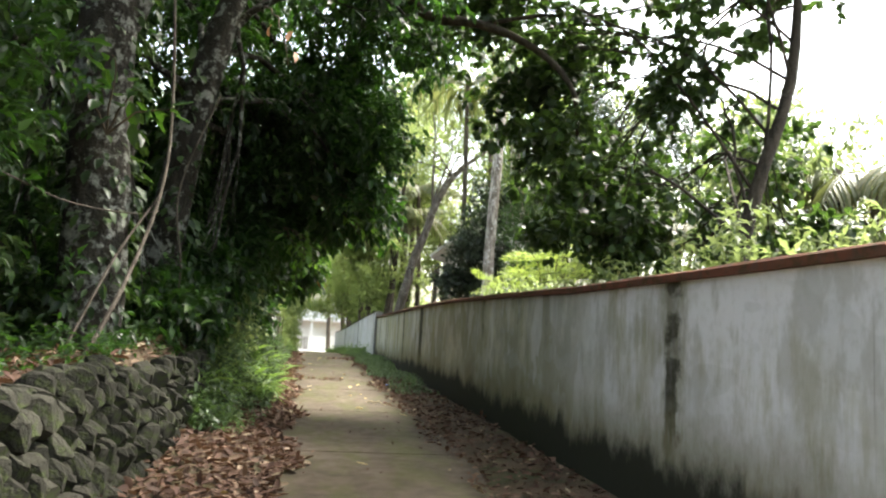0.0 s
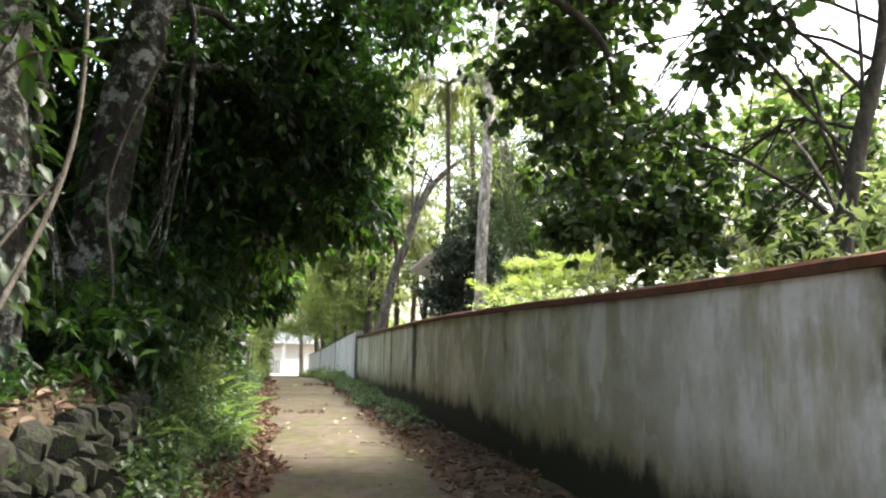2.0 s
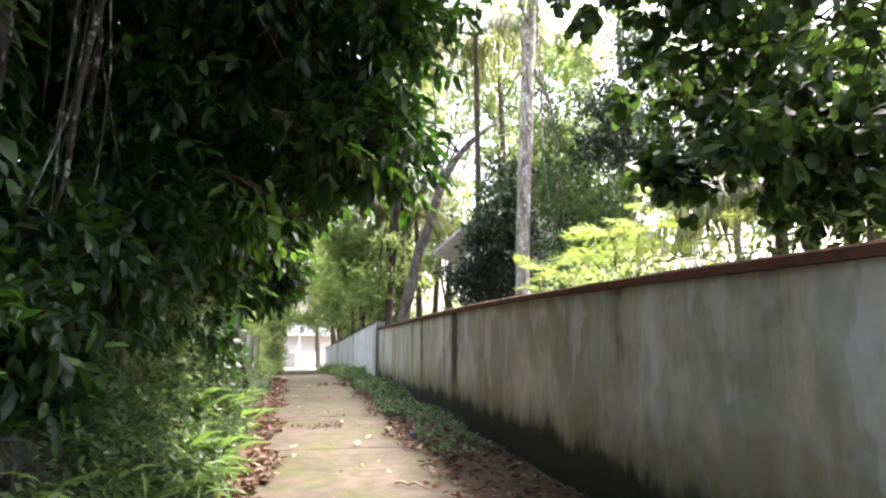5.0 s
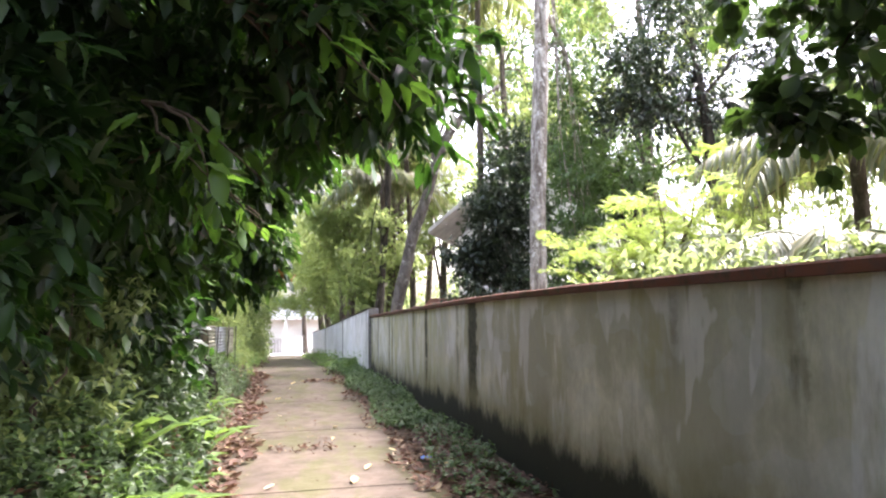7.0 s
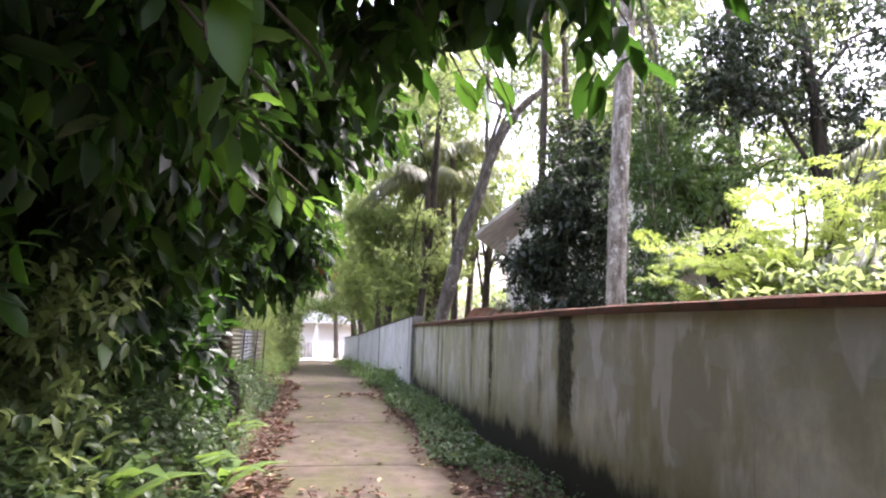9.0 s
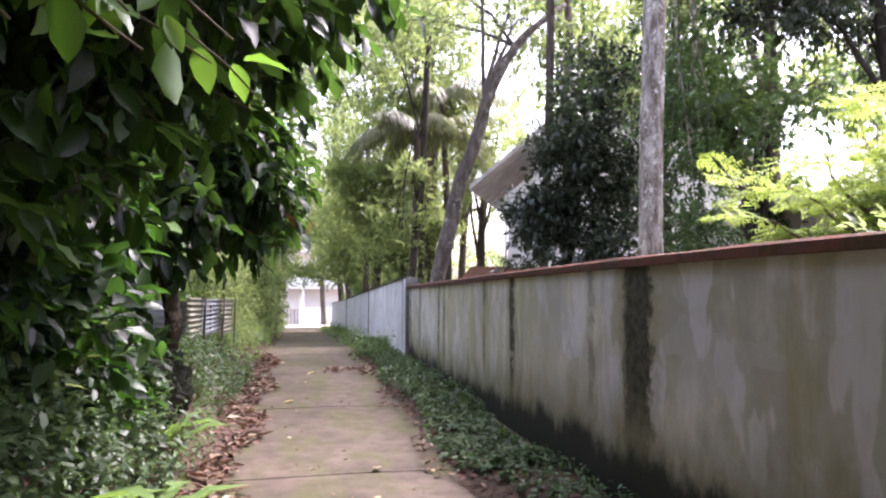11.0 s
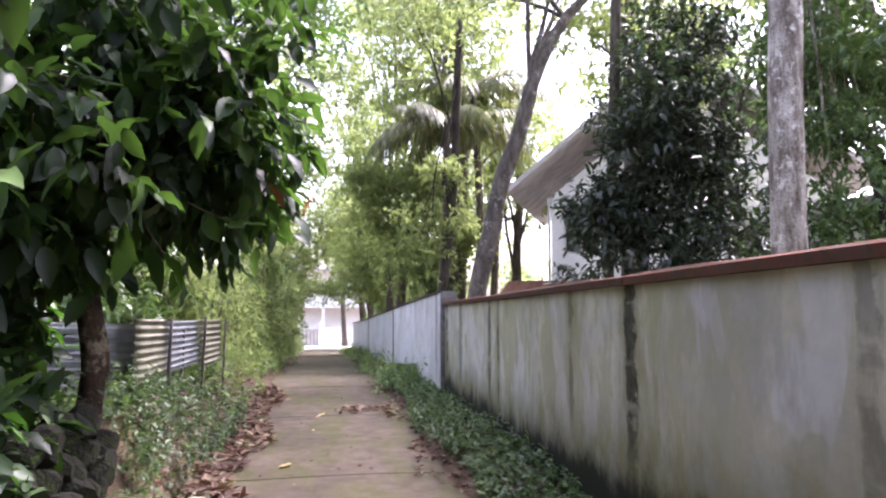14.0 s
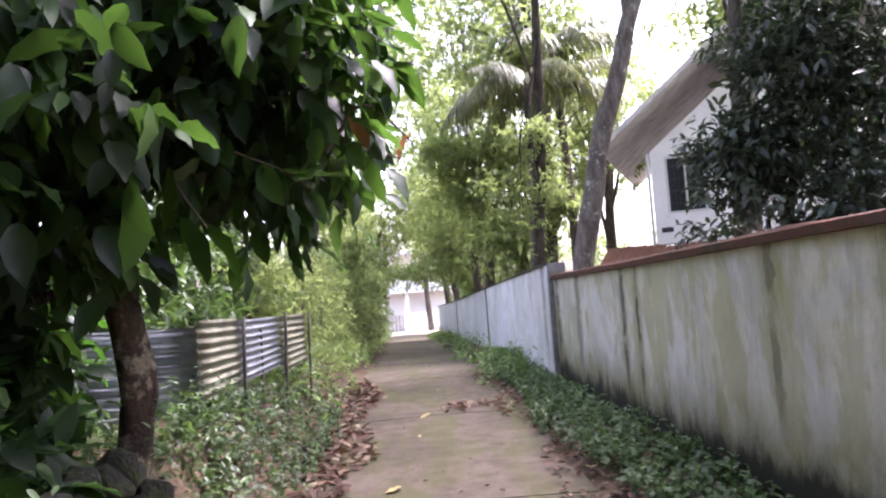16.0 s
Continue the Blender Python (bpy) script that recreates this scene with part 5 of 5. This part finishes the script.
spray(leaning_tree, (-0.9, 8.6, 2.9), [(-0.35, 8.4, 2.3), (-0.5, 8.2, 2.35), (-0.2, 8.6, 2.4)], 7, 0.18, 515, 0.5, LIT_LEAF)
RUST = single_leaf_meshes("leaf", [blade(0.2, 0.1, 0.3)])[0]
RUST.materials.append(M["leaf_rust"])
spray(leaning_tree, (-1.1, 3.9, 4.6), [(-0.78, 3.15, 3.75)], 3, 0.17, 505, 0.9, RUST)
spray(slim_tree, (-0.3, 16.8, 2.3), [(0.12, 16.8, 2.32)], 2, 0.20, 506, 0.1, RUST)
spray(old_tree, (-2.6, 4.35, 3.2), [(-2.2, 3.9, 3.6), (-1.9, 4.2, 3.5), (-2.5, 3.9, 3.9), (-2.9, 4.0, 3.7)], 9, 0.24, 507, 0.5)

# creepers that clothe the old trunks
for root, ax, ay, r0, n in ((old_tree, 0.03, 0.05, 0.33, 620), (leaning_tree, 0.0, -0.05, 0.25, 420)):
    rng = np.random.default_rng(n)
    a = rng.uniform(0, 6.28, n)
    zz = 0.2 + 4.6 * rng.random(n) ** 1.3
    rr_ = r0 * (1.02 - 0.03 * zz) + rng.random(n) * 0.10
    lx = ax + (0.02 * zz if root is leaning_tree else -0.01 * zz)
    P = np.stack((lx + rr_ * np.cos(a), ay + rr_ * np.sin(a), zz), 1)
    W = np.stack((np.cos(a), np.sin(a), np.full(n, -0.7)), 1) + 0.6 * unit(rng, n)
    part("creeper", leaf_mesh("creeper", P, W, np.array([0, 0, 1.0]) + 0.4 * unit(rng, n), rng.uniform(0.09, 0.22, n), OVATE), M["leaf_round"], root, "grey-green creeper leaves")["kind"] = "stuff"

# lianas that hang against the old trunk
for i, (pts, r) in enumerate((
        ([(-2.55, 3.0, 0.55), (-2.25, 3.1, 1.0), (-2.05, 3.6, 1.8), (-1.95, 4.1, 2.7), (-2.0, 4.4, 3.7), (-2.15, 4.5, 5.4)], 0.021),
        ([(-2.65, 3.1, 0.55), (-2.4, 3.15, 1.1), (-2.2, 3.6, 1.9), (-1.98, 4.08, 2.55)], 0.015),
        ([(-3.0, 3.0, 2.5), (-2.6, 3.4, 2.35), (-2.2, 3.9, 2.35), (-1.97, 4.12, 2.42)], 0.008),
        ([(-2.3, 6.3, 0.6), (-2.05, 6.2, 1.8), (-2.2, 6.4, 3.0), (-1.8, 6.5, 4.4)], 0.014),
        ([(-1.9, 14.6, 0.4), (-1.85, 14.7, 1.4), (-1.7, 14.8, 2.6), (-1.75, 15.0, 3.6)], 0.012),
        ([(-2.15, 15.9, 0.5), (-2.1, 15.9, 1.3), (-2.12, 16.0, 2.3), (-1.95, 16.1, 3.3)], 0.016),
        ([(-1.98, 16.3, 0.5), (-2.02, 16.3, 1.4), (-1.93, 16.4, 2.4), (-2.0, 16.5, 3.4)], 0.012),
        ([(-2.3, 16.7, 0.5), (-2.2, 16.7, 1.5), (-2.28, 16.8, 2.6), (-2.2, 16.9, 3.6)], 0.018),
        ([(-1.75, 15.1, 0.4), (-1.7, 15.1, 1.3), (-1.62, 15.2, 2.4), (-1.4, 15.4, 3.4)], 0.009))):
    line = smooth_line(pts, 24)
    o = part("liana", tube_mesh("liana", line, np.linspace(r * 1.15, r * 0.8, 24), 7, 0.12, i), M["bark_tan"])
    tagged(o, "thin tan liana climbing beside the trunk", "liana", "lianas")


# ---------- zinc fence ----------
def zinc_sheet(width, height, waves, mat, parent, m):
    bm = bmesh.new()
    n, k = waves * 8 + 1, 5
    rows = []
    for i in range(n):
        z = height * i / (n - 1)
        d = 0.017 * math.sin(2 * math.pi * waves * i / (n - 1))
        rows.append([bm.verts.new(m @ Vector((width * j / (k - 1), d + 0.012 * math.sin(3.0 * j + z * 2), z - 0.03 * j / (k - 1) * math.sin(z * 3)))) for j in range(k)])
    for r, s in zip(rows[:-1], rows[1:]):
        for j in range(k - 1):
            bm.faces.new((r[j], r[j + 1], s[j + 1], s[j]))
    bmesh.ops.solidify(bm, geom=bm.faces[:], thickness=0.0015)
    for f in bm.faces:
        f.smooth = True
    part("sheet", bm, mat, parent)


def zinc_fence():
    f = tagged(empty("zinc_fence", (-1.50, 18.6, 0.06)), "patched fence of weathered corrugated zinc sheets on posts", "fence")
    zinc_sheet(0.95, 0.66, 9, M["zinc"], f, Matrix.Translation((-0.92, 0, 0.76)))
    zinc_sheet(1.0, 0.60, 8, M["zinc_yellow"], f, Matrix.Translation((0.03, 0.02, 0.84)) @ Matrix.Rotation(radians(86), 4, "Z"))
    zinc_sheet(1.5, 0.55, 8, M["zinc"], f, Matrix.Translation((0.08, 1.0, 0.84)) @ Matrix.Rotation(radians(86), 4, "Z"))
    zinc_sheet(1.3, 0.62, 8, M["zinc_yellow"], f, Matrix.Translation((0.19, 2.55, 0.74)) @ Matrix.Rotation(radians(86), 4, "Z"))
    zinc_sheet(1.6, 0.7, 9, M["zinc"], f, Matrix.Translation((-2.4, 0.3, 0.72)) @ Matrix.Rotation(radians(-6), 4, "Z"))
    for x, y, h in ((-0.05, 0.06, 1.40), (0.12, 1.0, 1.42), (0.10, 1.8, 1.3), (0.23, 2.5, 1.4), (0.30, 3.85, 1.35), (-0.95, 0.08, 1.4)):
        part("post", tube_mesh("post", bend((x, y, 0.15), (x + 0.03, y, h), 6, 0, 0.006, int(y * 9)), np.linspace(0.02, 0.014, 6), 8, 0.08, 3), M["post"], f)


zinc_fence()


# ---------- palms and banana ----------
def frond_mesh(rng, length, sag, seed, pairs=40, leaflet=0.75):
    t = np.linspace(0, 1, 12)
    line = np.stack((0 * t, length * t * (1 - 0.12 * t * t * sag), 0.35 * length * t - sag * 0.62 * length * t ** 2.1), 1)
    stem = tube(line, np.linspace(0.032, 0.006, 12), 6)
    P, W, U, S = [], [], [], []
    for i in range(pairs):
        f = 0.14 + 0.86 * i / (pairs - 1)
        p = np.array([np.interp(f, t, line[:, c]) for c in range(3)])
        tan = np.array([np.interp(min(1, f + 0.05), t, line[:, c]) - np.interp(max(0, f - 0.05), t, line[:, c]) for c in range(3)])
        tan /= np.linalg.norm(tan)
        for s in (-1, 1):
            P.append(p)
            W.append(np.array([s * 1.0, 0, 0]) + tan * 0.75 + np.array([0, 0, -0.45]) + 0.12 * rng.normal(size=3))
            U.append(np.array([0, 0, 1.0]))
            S.append(leaflet * math.sin(math.pi * (0.18 + 0.74 * f)) * rng.uniform(0.85, 1.1))
    me = leaf_mesh("leaflets", np.array(P), np.array(W), np.array(U), np.array(S), blade(0.05, 0.02, 0.45, 0.4))
    return stem, me


def palm(base, top, fronds, length, seed, label, trunk_r=0.13):
    rng = np.random.default_rng(seed)
    root = tagged(empty("palm_tree", base), label, "palm tree")
    off = np.array(base)
    line = smooth_line([np.array(q) - off for q in (base, (np.array(base) + np.array(top)) / 2 + np.array([0.12, 0.1, 0]), top)], 14)
    part("trunk", tube_mesh("trunk", line, np.linspace(trunk_r * 1.2, trunk_r * 0.8, 14), 12, 0.05, seed), M["bark_tan"], root)
    for i in range(fronds):
        stem, me = frond_mesh(rng, length * rng.uniform(0.8, 1.1), rng.uniform(0.5, 1.35), seed + i)
        turn = pose(*(np.array(top) - off), 0, 0, i * 137.5 + rng.uniform(-12, 12))
        s = part("frond", fast_mesh("frond", *stem), M["leaf_palm"], root)
        s.matrix_basis = turn
        part("leaflet_fan", me, M["leaf_palm"], s)


palm((3.7, 33.4, -0.1), (3.9, 32.8, 7.0), 16, 3.2, 81, "coconut palm with arching fronds behind the far wall")
palm((8.6, 13.6, 0.2), (8.3, 13.4, 4.2), 13, 2.8, 82, "young coconut palm in the garden")
palm((7.0, 12.5, 0.2), (6.8, 12.4, 2.5), 13, 2.7, 87, "young bright palm with upright fronds behind the wall", 0.12)
palm((10.5, 8.6, 0.2), (10.2, 8.4, 4.6), 13, 3.0, 83, "coconut palm in the garden beyond the wall")
palm((5.6, 25.0, 0.1), (5.0, 22.5, 10.6), 14, 3.4, 84, "tall thin coconut palm above the garden", 0.10)
palm((5.6, 35.5, -0.2), (5.2, 35.0, 8.8), 14, 3.0, 85, "tall coconut palm behind the far wall")
palm((9.2, 4.2, 0.2), (9.0, 4.2, 2.9), 11, 2.6, 86, "low palm with broad fronds in the garden")


def banana(base, n, h, seed):
    rng = np.random.default_rng(seed)
    root = tagged(empty("banana_plant", base), "banana plant with broad light-green leaves behind the wall", "banana plant", "banana plants")
    part("stalk", tube_mesh("stalk", bend((0, 0, -0.05), (0.05, 0, h * 0.6), 6), np.linspace(0.09, 0.06, 6), 9), M["leaf_grass"], root)
    for i in range(n):
        a = i * 2.4 + rng.uniform(-0.3, 0.3)
        ln = rng.uniform(1.2, 1.6)
        w = np.array([[math.cos(a) * 0.6, math.sin(a) * 0.6, 0.85]])
        me = leaf_mesh("leaf", np.array([[0.05, 0, h * 0.58]]), w, np.array([[0, 0, 1.0]]) + 0.1, np.array([ln]), blade(0.16, 0.05, 0.35, 0.5))
        part("leaf", me, M["leaf_light"], root)


banana((6.9, 8.2, 0.2), 7, 2.9, 91)
banana((6.3, 7.5, 0.2), 6, 2.5, 92)
banana((8.2, 6.6, 0.2), 7, 2.8, 93)

# broad-leaved seedlings on the bank
for i, (x, y, s) in enumerate(((-1.12, 10.5, 0.8), (-1.3, 10.0, 0.75), (-1.0, 13.9, 0.6), (-1.3, 9.3, 0.6), (-1.2, 13.2, 0.55), (-1.4, 11.3, 0.7), (-0.98, 12.3, 0.5), (-1.2, 8.6, 0.5), (-1.15, 15.6, 0.5))):
    rng = np.random.default_rng(300 + i)
    root = tagged(empty("seedling", (x, y, ground_z(x, y) - 0.02)), "broad-leaved green seedling on the bank", "seedling", "seedlings on the bank")
    for j in range(6):
        a = j * 2.4 + rng.uniform(-0.4, 0.4)
        w = np.array([[math.cos(a), math.sin(a), rng.uniform(0.5, 1.3)]])
        me = leaf_mesh("leaf", np.array([[0, 0, 0.02 + 0.03 * j]]), w, np.array([[0, 0, 1.0]]), np.array([s * rng.uniform(0.7, 1.1)]), blade(0.13, 0.08, 0.4, 0.5))
        part("leaf", me, M["leaf_grass"], root)


# ---------- houses ----------
def house_main():
    h = tagged(empty("house", (6.95, 32.1, 0)), "white two-storey house with grey sloping roof edge and red tiled porch", "house")
    h.rotation_euler = (0, 0, radians(-24))
    W = bmesh.new()
    # front face with a window opening, other faces plain
    x1, ztop = 7.5, 4.75
    for lo, hi in (((0, 0, 0), (0.38, 0.2, ztop)), ((1.35, 0, 0), (x1, 0.2, ztop)), ((0.38, 0, 0), (1.35, 0.2, 3.05)), ((0.38, 0, 4.55), (1.35, 0.2, ztop)),
                   ((0, 0.2, 0), (0.2, 8.5, ztop)), ((x1 - 0.2, 0.2, 0), (x1, 8.5, ztop)), ((0.2, 8.3, 0), (x1 - 0.2, 8.5, ztop))):
        add_box(W, lo, hi)
    part("wall", W, M["house"], h)
    gab = bmesh.new()
    for y in (0.0, 0.2):
        vs = [gab.verts.new(p) for p in ((0, y, ztop), (x1, y, ztop), (x1 / 2, y, ztop + 3.0))]
        gab.faces.new(vs if y == 0 else vs[::-1])
    gab.verts.ensure_lookup_table()
    for i in range(3):
        j = (i + 1) % 3
        gab.faces.new((gab.verts[i], gab.verts[i + 3], gab.verts[j + 3], gab.verts[j]))
    part("gable", gab, M["house"], h)
    for s, name in ((1, "roof"), (-1, "roof")):
        bm = bmesh.new()
        xe, xr = (-1.2, x1 / 2) if s > 0 else (x1 + 1.2, x1 / 2)
        ze, zr = ztop + 0.06, ztop + 4.05
        for y in (-0.75, 9.2):
            for d in (0, 0.16):
                bm.verts.new((xe, y, ze + d))
                bm.verts.new((xr, y, zr + d))
        bm.verts.ensure_lookup_table()
        v = bm.verts
        for q in ((0, 1, 3, 2), (4, 6, 7, 5), (0, 2, 6, 4), (1, 5, 7, 3), (0, 4, 5, 1), (2, 3, 7, 6)):
            bm.faces.new([v[i] for i in q])
        bmesh.ops.recalc_face_normals(bm, faces=bm.faces[:])
        part(name, bm, M["soffit"], h)
    part("parapet", box((3.2, -0.5, 7.2), (3.75, 0.3, 8.35), 0.02), M["soffit"], h)
    part("parapet", box((2.35, -0.5, 6.5), (2.75, 0.2, 7.35), 0.02), M["soffit"], h)
    win = part("window", box((0.38, 0.10, 3.05), (1.35, 0.13, 4.55)), M["glass"], h)
    fr = bmesh.new()
    for lo, hi in (((0.36, -0.02, 3.03), (0.42, 0.1, 4.58)), ((1.31, -0.02, 3.03), (1.37, 0.1, 4.58)), ((0.42, -0.02, 3.03), (1.31, 0.1, 3.09)), ((0.42, -0.02, 4.52), (1.31, 0.1, 4.58)), ((0.84, -0.01, 3.09), (0.89, 0.1, 4.52))):
        add_box(fr, lo, hi)
    part("window_frame", fr, M["house_trim"], win)
    for i in range(8):
        part("grille_bar", box((0.47 + 0.108 * i, -0.012, 3.09), (0.482 + 0.108 * i, 0.0, 4.52)), M["iron"], win)
    for i in range(4):
        part("grille_bar", box((0.42, -0.026, 3.3 + 0.33 * i), (1.31, -0.0125, 3.315 + 0.33 * i)), M["iron"], win)
    part("vent", box((0.15, -0.012, 2.55), (0.45, 0.0, 2.68)), M["iron"], h)
    part("downpipe", tube_mesh("downpipe", [(-0.06, -0.05, 0), (-0.06, -0.05, 2.4), (-0.06, -0.05, 4.7)], [0.045] * 3, 10), M["house_trim"], h)
    # tiled lean-to below
    n = 26
    strip = bpy.data.meshes.new("roof_tile")
    bm = box((0, 0, 0), (4.6 / n * 0.94, 2.6, 0.05), 0.012)
    bm.to_mesh(strip)
    bm.free()
    strip.materials.append(M["tile"])
    porch = part("porch_roof", box((-1.3, -0.03, -0.06), (3.3, 2.6, -0.004)), M["tile"], h)
    porch.matrix_basis = Matrix.Translation((0, -2.45, 1.62)) @ Matrix.Rotation(radians(13), 4, "X")
    for i in range(n):
        o = part("roof_tile", strip, None, porch)
        o.location = (-1.3 + 4.6 * i / n, 0, 0.012 * (i % 2))
    part("porch_beam", box((-1.3, -2.4, 1.42), (3.3, -2.25, 1.55)), M["house_trim"], h)
    for x in (-1.2, 1.0, 3.1):
        part("porch_post", box((x, -2.42, 0), (x + 0.18, -2.24, 1.42), 0.01), M["house"], h)


def house_annex():
    h = tagged(empty("house", (9.6, 18.6, 0.2)), "cream single-storey house with flat roof slab and brown columns", "house")
    w = bmesh.new()
    for lo, hi in (((0, 0, 0), (0.2, 2.0, 3.0)), ((0, 2.9, 0), (0.2, 7.0, 3.0)), ((0, 2.0, 0), (0.2, 2.9, 1.0)), ((0, 2.0, 2.3), (0.2, 2.9, 3.0)), ((0.2, 0, 0), (5, 0.2, 3.0)), ((0.2, 6.8, 0), (5, 7.0, 3.0)), ((4.8, 0.2, 0), (5, 6.8, 3.0))):
        add_box(w, lo, hi)
    part("wall", w, M["house"], h)
    part("roof", box((-0.7, -0.5, 3.0), (5.5, 7.5, 3.16), 0.02), M["soffit"], h)
    win = part("window", box((0.1, 2.0, 1.0), (0.13, 2.9, 2.3)), M["glass"], h)
    for i in range(6):
        part("grille_bar", box((0.03, 2.08 + i * 0.15, 1.0), (0.045, 2.095 + i * 0.15, 2.3)), M["iron"], win)
    for y in (0.0, 3.3, 6.7):
        part("column", box((-0.6, y, 0), (-0.36, y + 0.24, 3.0), 0.015), M["bark_tan"], h)


def far_end():
    z = lane_z(70)
    h = tagged(empty("house", (-4.1, 74, z)), "white two-storey house with balcony and tiled roof at the lane's end", "house")
    w = bmesh.new()
    for lo, hi in (((0, 0, 0), (1.5, 0.25, 6.2)), ((2.6, 0, 0), (5.0, 0.25, 6.2)), ((6.1, 0, 0), (9.0, 0.25, 6.2)), ((1.5, 0, 0), (2.6, 0.25, 0.9)), ((5.0, 0, 0), (6.1, 0.25, 0.9)),
                   ((1.5, 0, 2.2), (2.6, 0.25, 3.9)), ((5.0, 0, 2.2), (6.1, 0.25, 3.9)), ((1.5, 0, 5.2), (2.6, 0.25, 6.2)), ((5.0, 0, 5.2), (6.1, 0.25, 6.2)), ((0, 0.25, 0), (0.25, 7, 6.2)), ((8.75, 0.25, 0), (9.0, 7, 6.2))):
        add_box(w, lo, hi)
    part("wall", w, M["house"], h)
    # windows filled with wall-white panels: blown-out glare is put into their colour
    for x in (1.5, 5.0):
        for zz in (0.9, 3.9):
            part("shutter", box((x, 0.12, zz), (x + 1.1, 0.16, zz + 1.3)), M["house"], h)
    part("balcony", box((-0.4, -1.4, 3.0), (9.4, -0.004, 3.2), 0.02), M["house"], h)
    part("roof", box((-0.7, -1.6, 6.2), (9.7, 7.5, 6.45), 0.03), M["house_trim"], h)
    for x in (-0.2, 4.4, 9.0):
        part("column", box((x, -1.3, 0), (x + 0.25, -1.05, 3.0), 0.02), M["house"], h)
    wl_ = tagged(empty("garden_wall", (0, 63, lane_z(63))), "low white front wall with grey gate at the lane's end", "garden wall")
    part("wall", box((-9, 0, -0.3), (-1.6, 0.2, 1.35), 0.02), M["house"], wl_)
    part("wall", box((0.3, 0, -0.3), (9, 0.2, 1.35), 0.02), M["house"], wl_)
    for x in (-1.6, 0.06):
        part("gate_post", box((x, -0.06, -0.3), (x + 0.24, 0.24, 1.75), 0.02), M["house"], wl_)
    gt = part("gate", box((-1.34, 0.06, 0.02), (0.04, 0.11, 1.30), 0.008), M["gate"], wl_, "closed grey sheet-metal gate")
    for i in range(6):
        part("gate_bar", box((-1.30 + i * 0.26, 0.035, 0.05), (-1.27 + i * 0.26, 0.058, 1.28)), M["post"], gt)
    # cross lane in a pale material that stands for sunlit ground
    pv = box((-40, 58.2, lane_z(59) - 0.16), (40, 62.9, lane_z(60.5) + 0.03), 0.0)
    tagged(part("pavement", pv, M["house_trim"]), "pale cross lane, open sunlight put into its light colour", "road", kind="structure")


house_main()
house_annex()
far_end()

# far woods close the view all round
rngw = np.random.default_rng(900)
got = []
for i in range(150):
    a = i / 150 * 2 * math.pi + rngw.uniform(-0.02, 0.02)
    rx, ry = (30 + rngw.uniform(0, 10)) * math.sin(a), (30 if math.cos(a) < 0 else 92) * math.cos(a) * rngw.uniform(0.95, 1.15)
    if ry > 30 and abs(rx) < 3:
        continue
    for zz in (1.5, 4.5):
        got.append(clump(rngw, (rx, ry, zz + rngw.uniform(-0.6, 0.6) - (1.5 if ry > 40 else 0)), (2.6, 2.6, 2.2), 34, 7, 0.9, 0.4, 0.4))
P, W, U = many(got)
tagged(part("far_woods", leaf_mesh("far_woods", P, W, U, 0.55 * rngw.uniform(0.6, 1.3, len(P)), SIMPLE), M["leaf_mid"]), "hazy green woods far round the lane", "woods", kind="stuff")

# ---------- single leaves and scraps on the lane ----------
FALLEN = single_leaf_meshes("fallen_leaf", [full_blade(0.22, 0.12, -0.08, 0.5), full_blade(0.17, 0.16, 0.05, 0.45), full_blade(0.24, 0.08, -0.16, 0.55)])
for me in FALLEN:
    me.materials.append(M["leaf_yellow"])
rl = random.Random(77)
spots = [(0.59, 11.8, 0.20), (0.68, 15.4, 0.17), (-0.2, 11.2, 0.16), (0.6, 14.5, 0.14), (-0.11, 16.75, 0.12), (-0.22, 19.1, 0.18), (1.46, 14.1, 0.2), (1.48, 19.3, 0.22), (1.35, 12.6, 0.2),
         (-0.28, 11.8, 0.14), (0.78, 12.4, 0.15), (-0.75, 12.6, 0.2), (-0.95, 11.8, 0.17), (-0.62, 14.6, 0.16), (-0.9, 17.9, 0.2), (-0.72, 18.6, 0.18), (1.6, 12.4, 0.17), (0.4, 22.7, 0.14), (1.92, 24.4, 0.2)]
for i in range(26):
    spots.append((rl.choice((-0.62, -0.8, 1.3, 1.45, 0.3, 0.9)) + rl.uniform(-0.2, 0.2), rl.uniform(2, 26), rl.uniform(0.08, 0.15)))
for x, y, s in spots:
    o = part("fallen_leaf", rl.choice(FALLEN), None)
    o.location = (x, y, max(ground_z(x, y), lane_z(y) + 0.012) + 0.012)
    o.rotation_euler = (rl.uniform(-0.15, 0.15), rl.uniform(-0.15, 0.15), rl.uniform(0, 6.28))
    o.scale = (s, s, s)
    tagged(o, "pale yellow fallen leaf lying on the lane", "leaf", "fallen leaves on the lane")
# a torn stick-like leaf and a blue wrapper
st = part("fallen_stick", tube_mesh("fallen_stick", bend((0.75, 9.35, 0.03), (1.05, 9.05, 0.03), 6, 0.01, 0.02, 4), np.linspace(0.014, 0.008, 6), 6), M["leaf_yellow"])
tagged(st, "pale broken stick lying on the lane", "stick")
wr = bmesh.new()
bmesh.ops.create_grid(wr, x_segments=6, y_segments=6, size=0.06)
for v in wr.verts:
    v.co.z = 0.018 * math.sin(v.co.x * 90) * math.cos(v.co.y * 70) + 0.02
bmesh.ops.solidify(wr, geom=wr.faces[:], thickness=0.0008)
ob = part("wrapper", wr, M["blue"])
ob.location = (1.52, 12.75, 0.03)
tagged(ob, "crumpled blue plastic wrapper at the lane's edge", "wrapper")
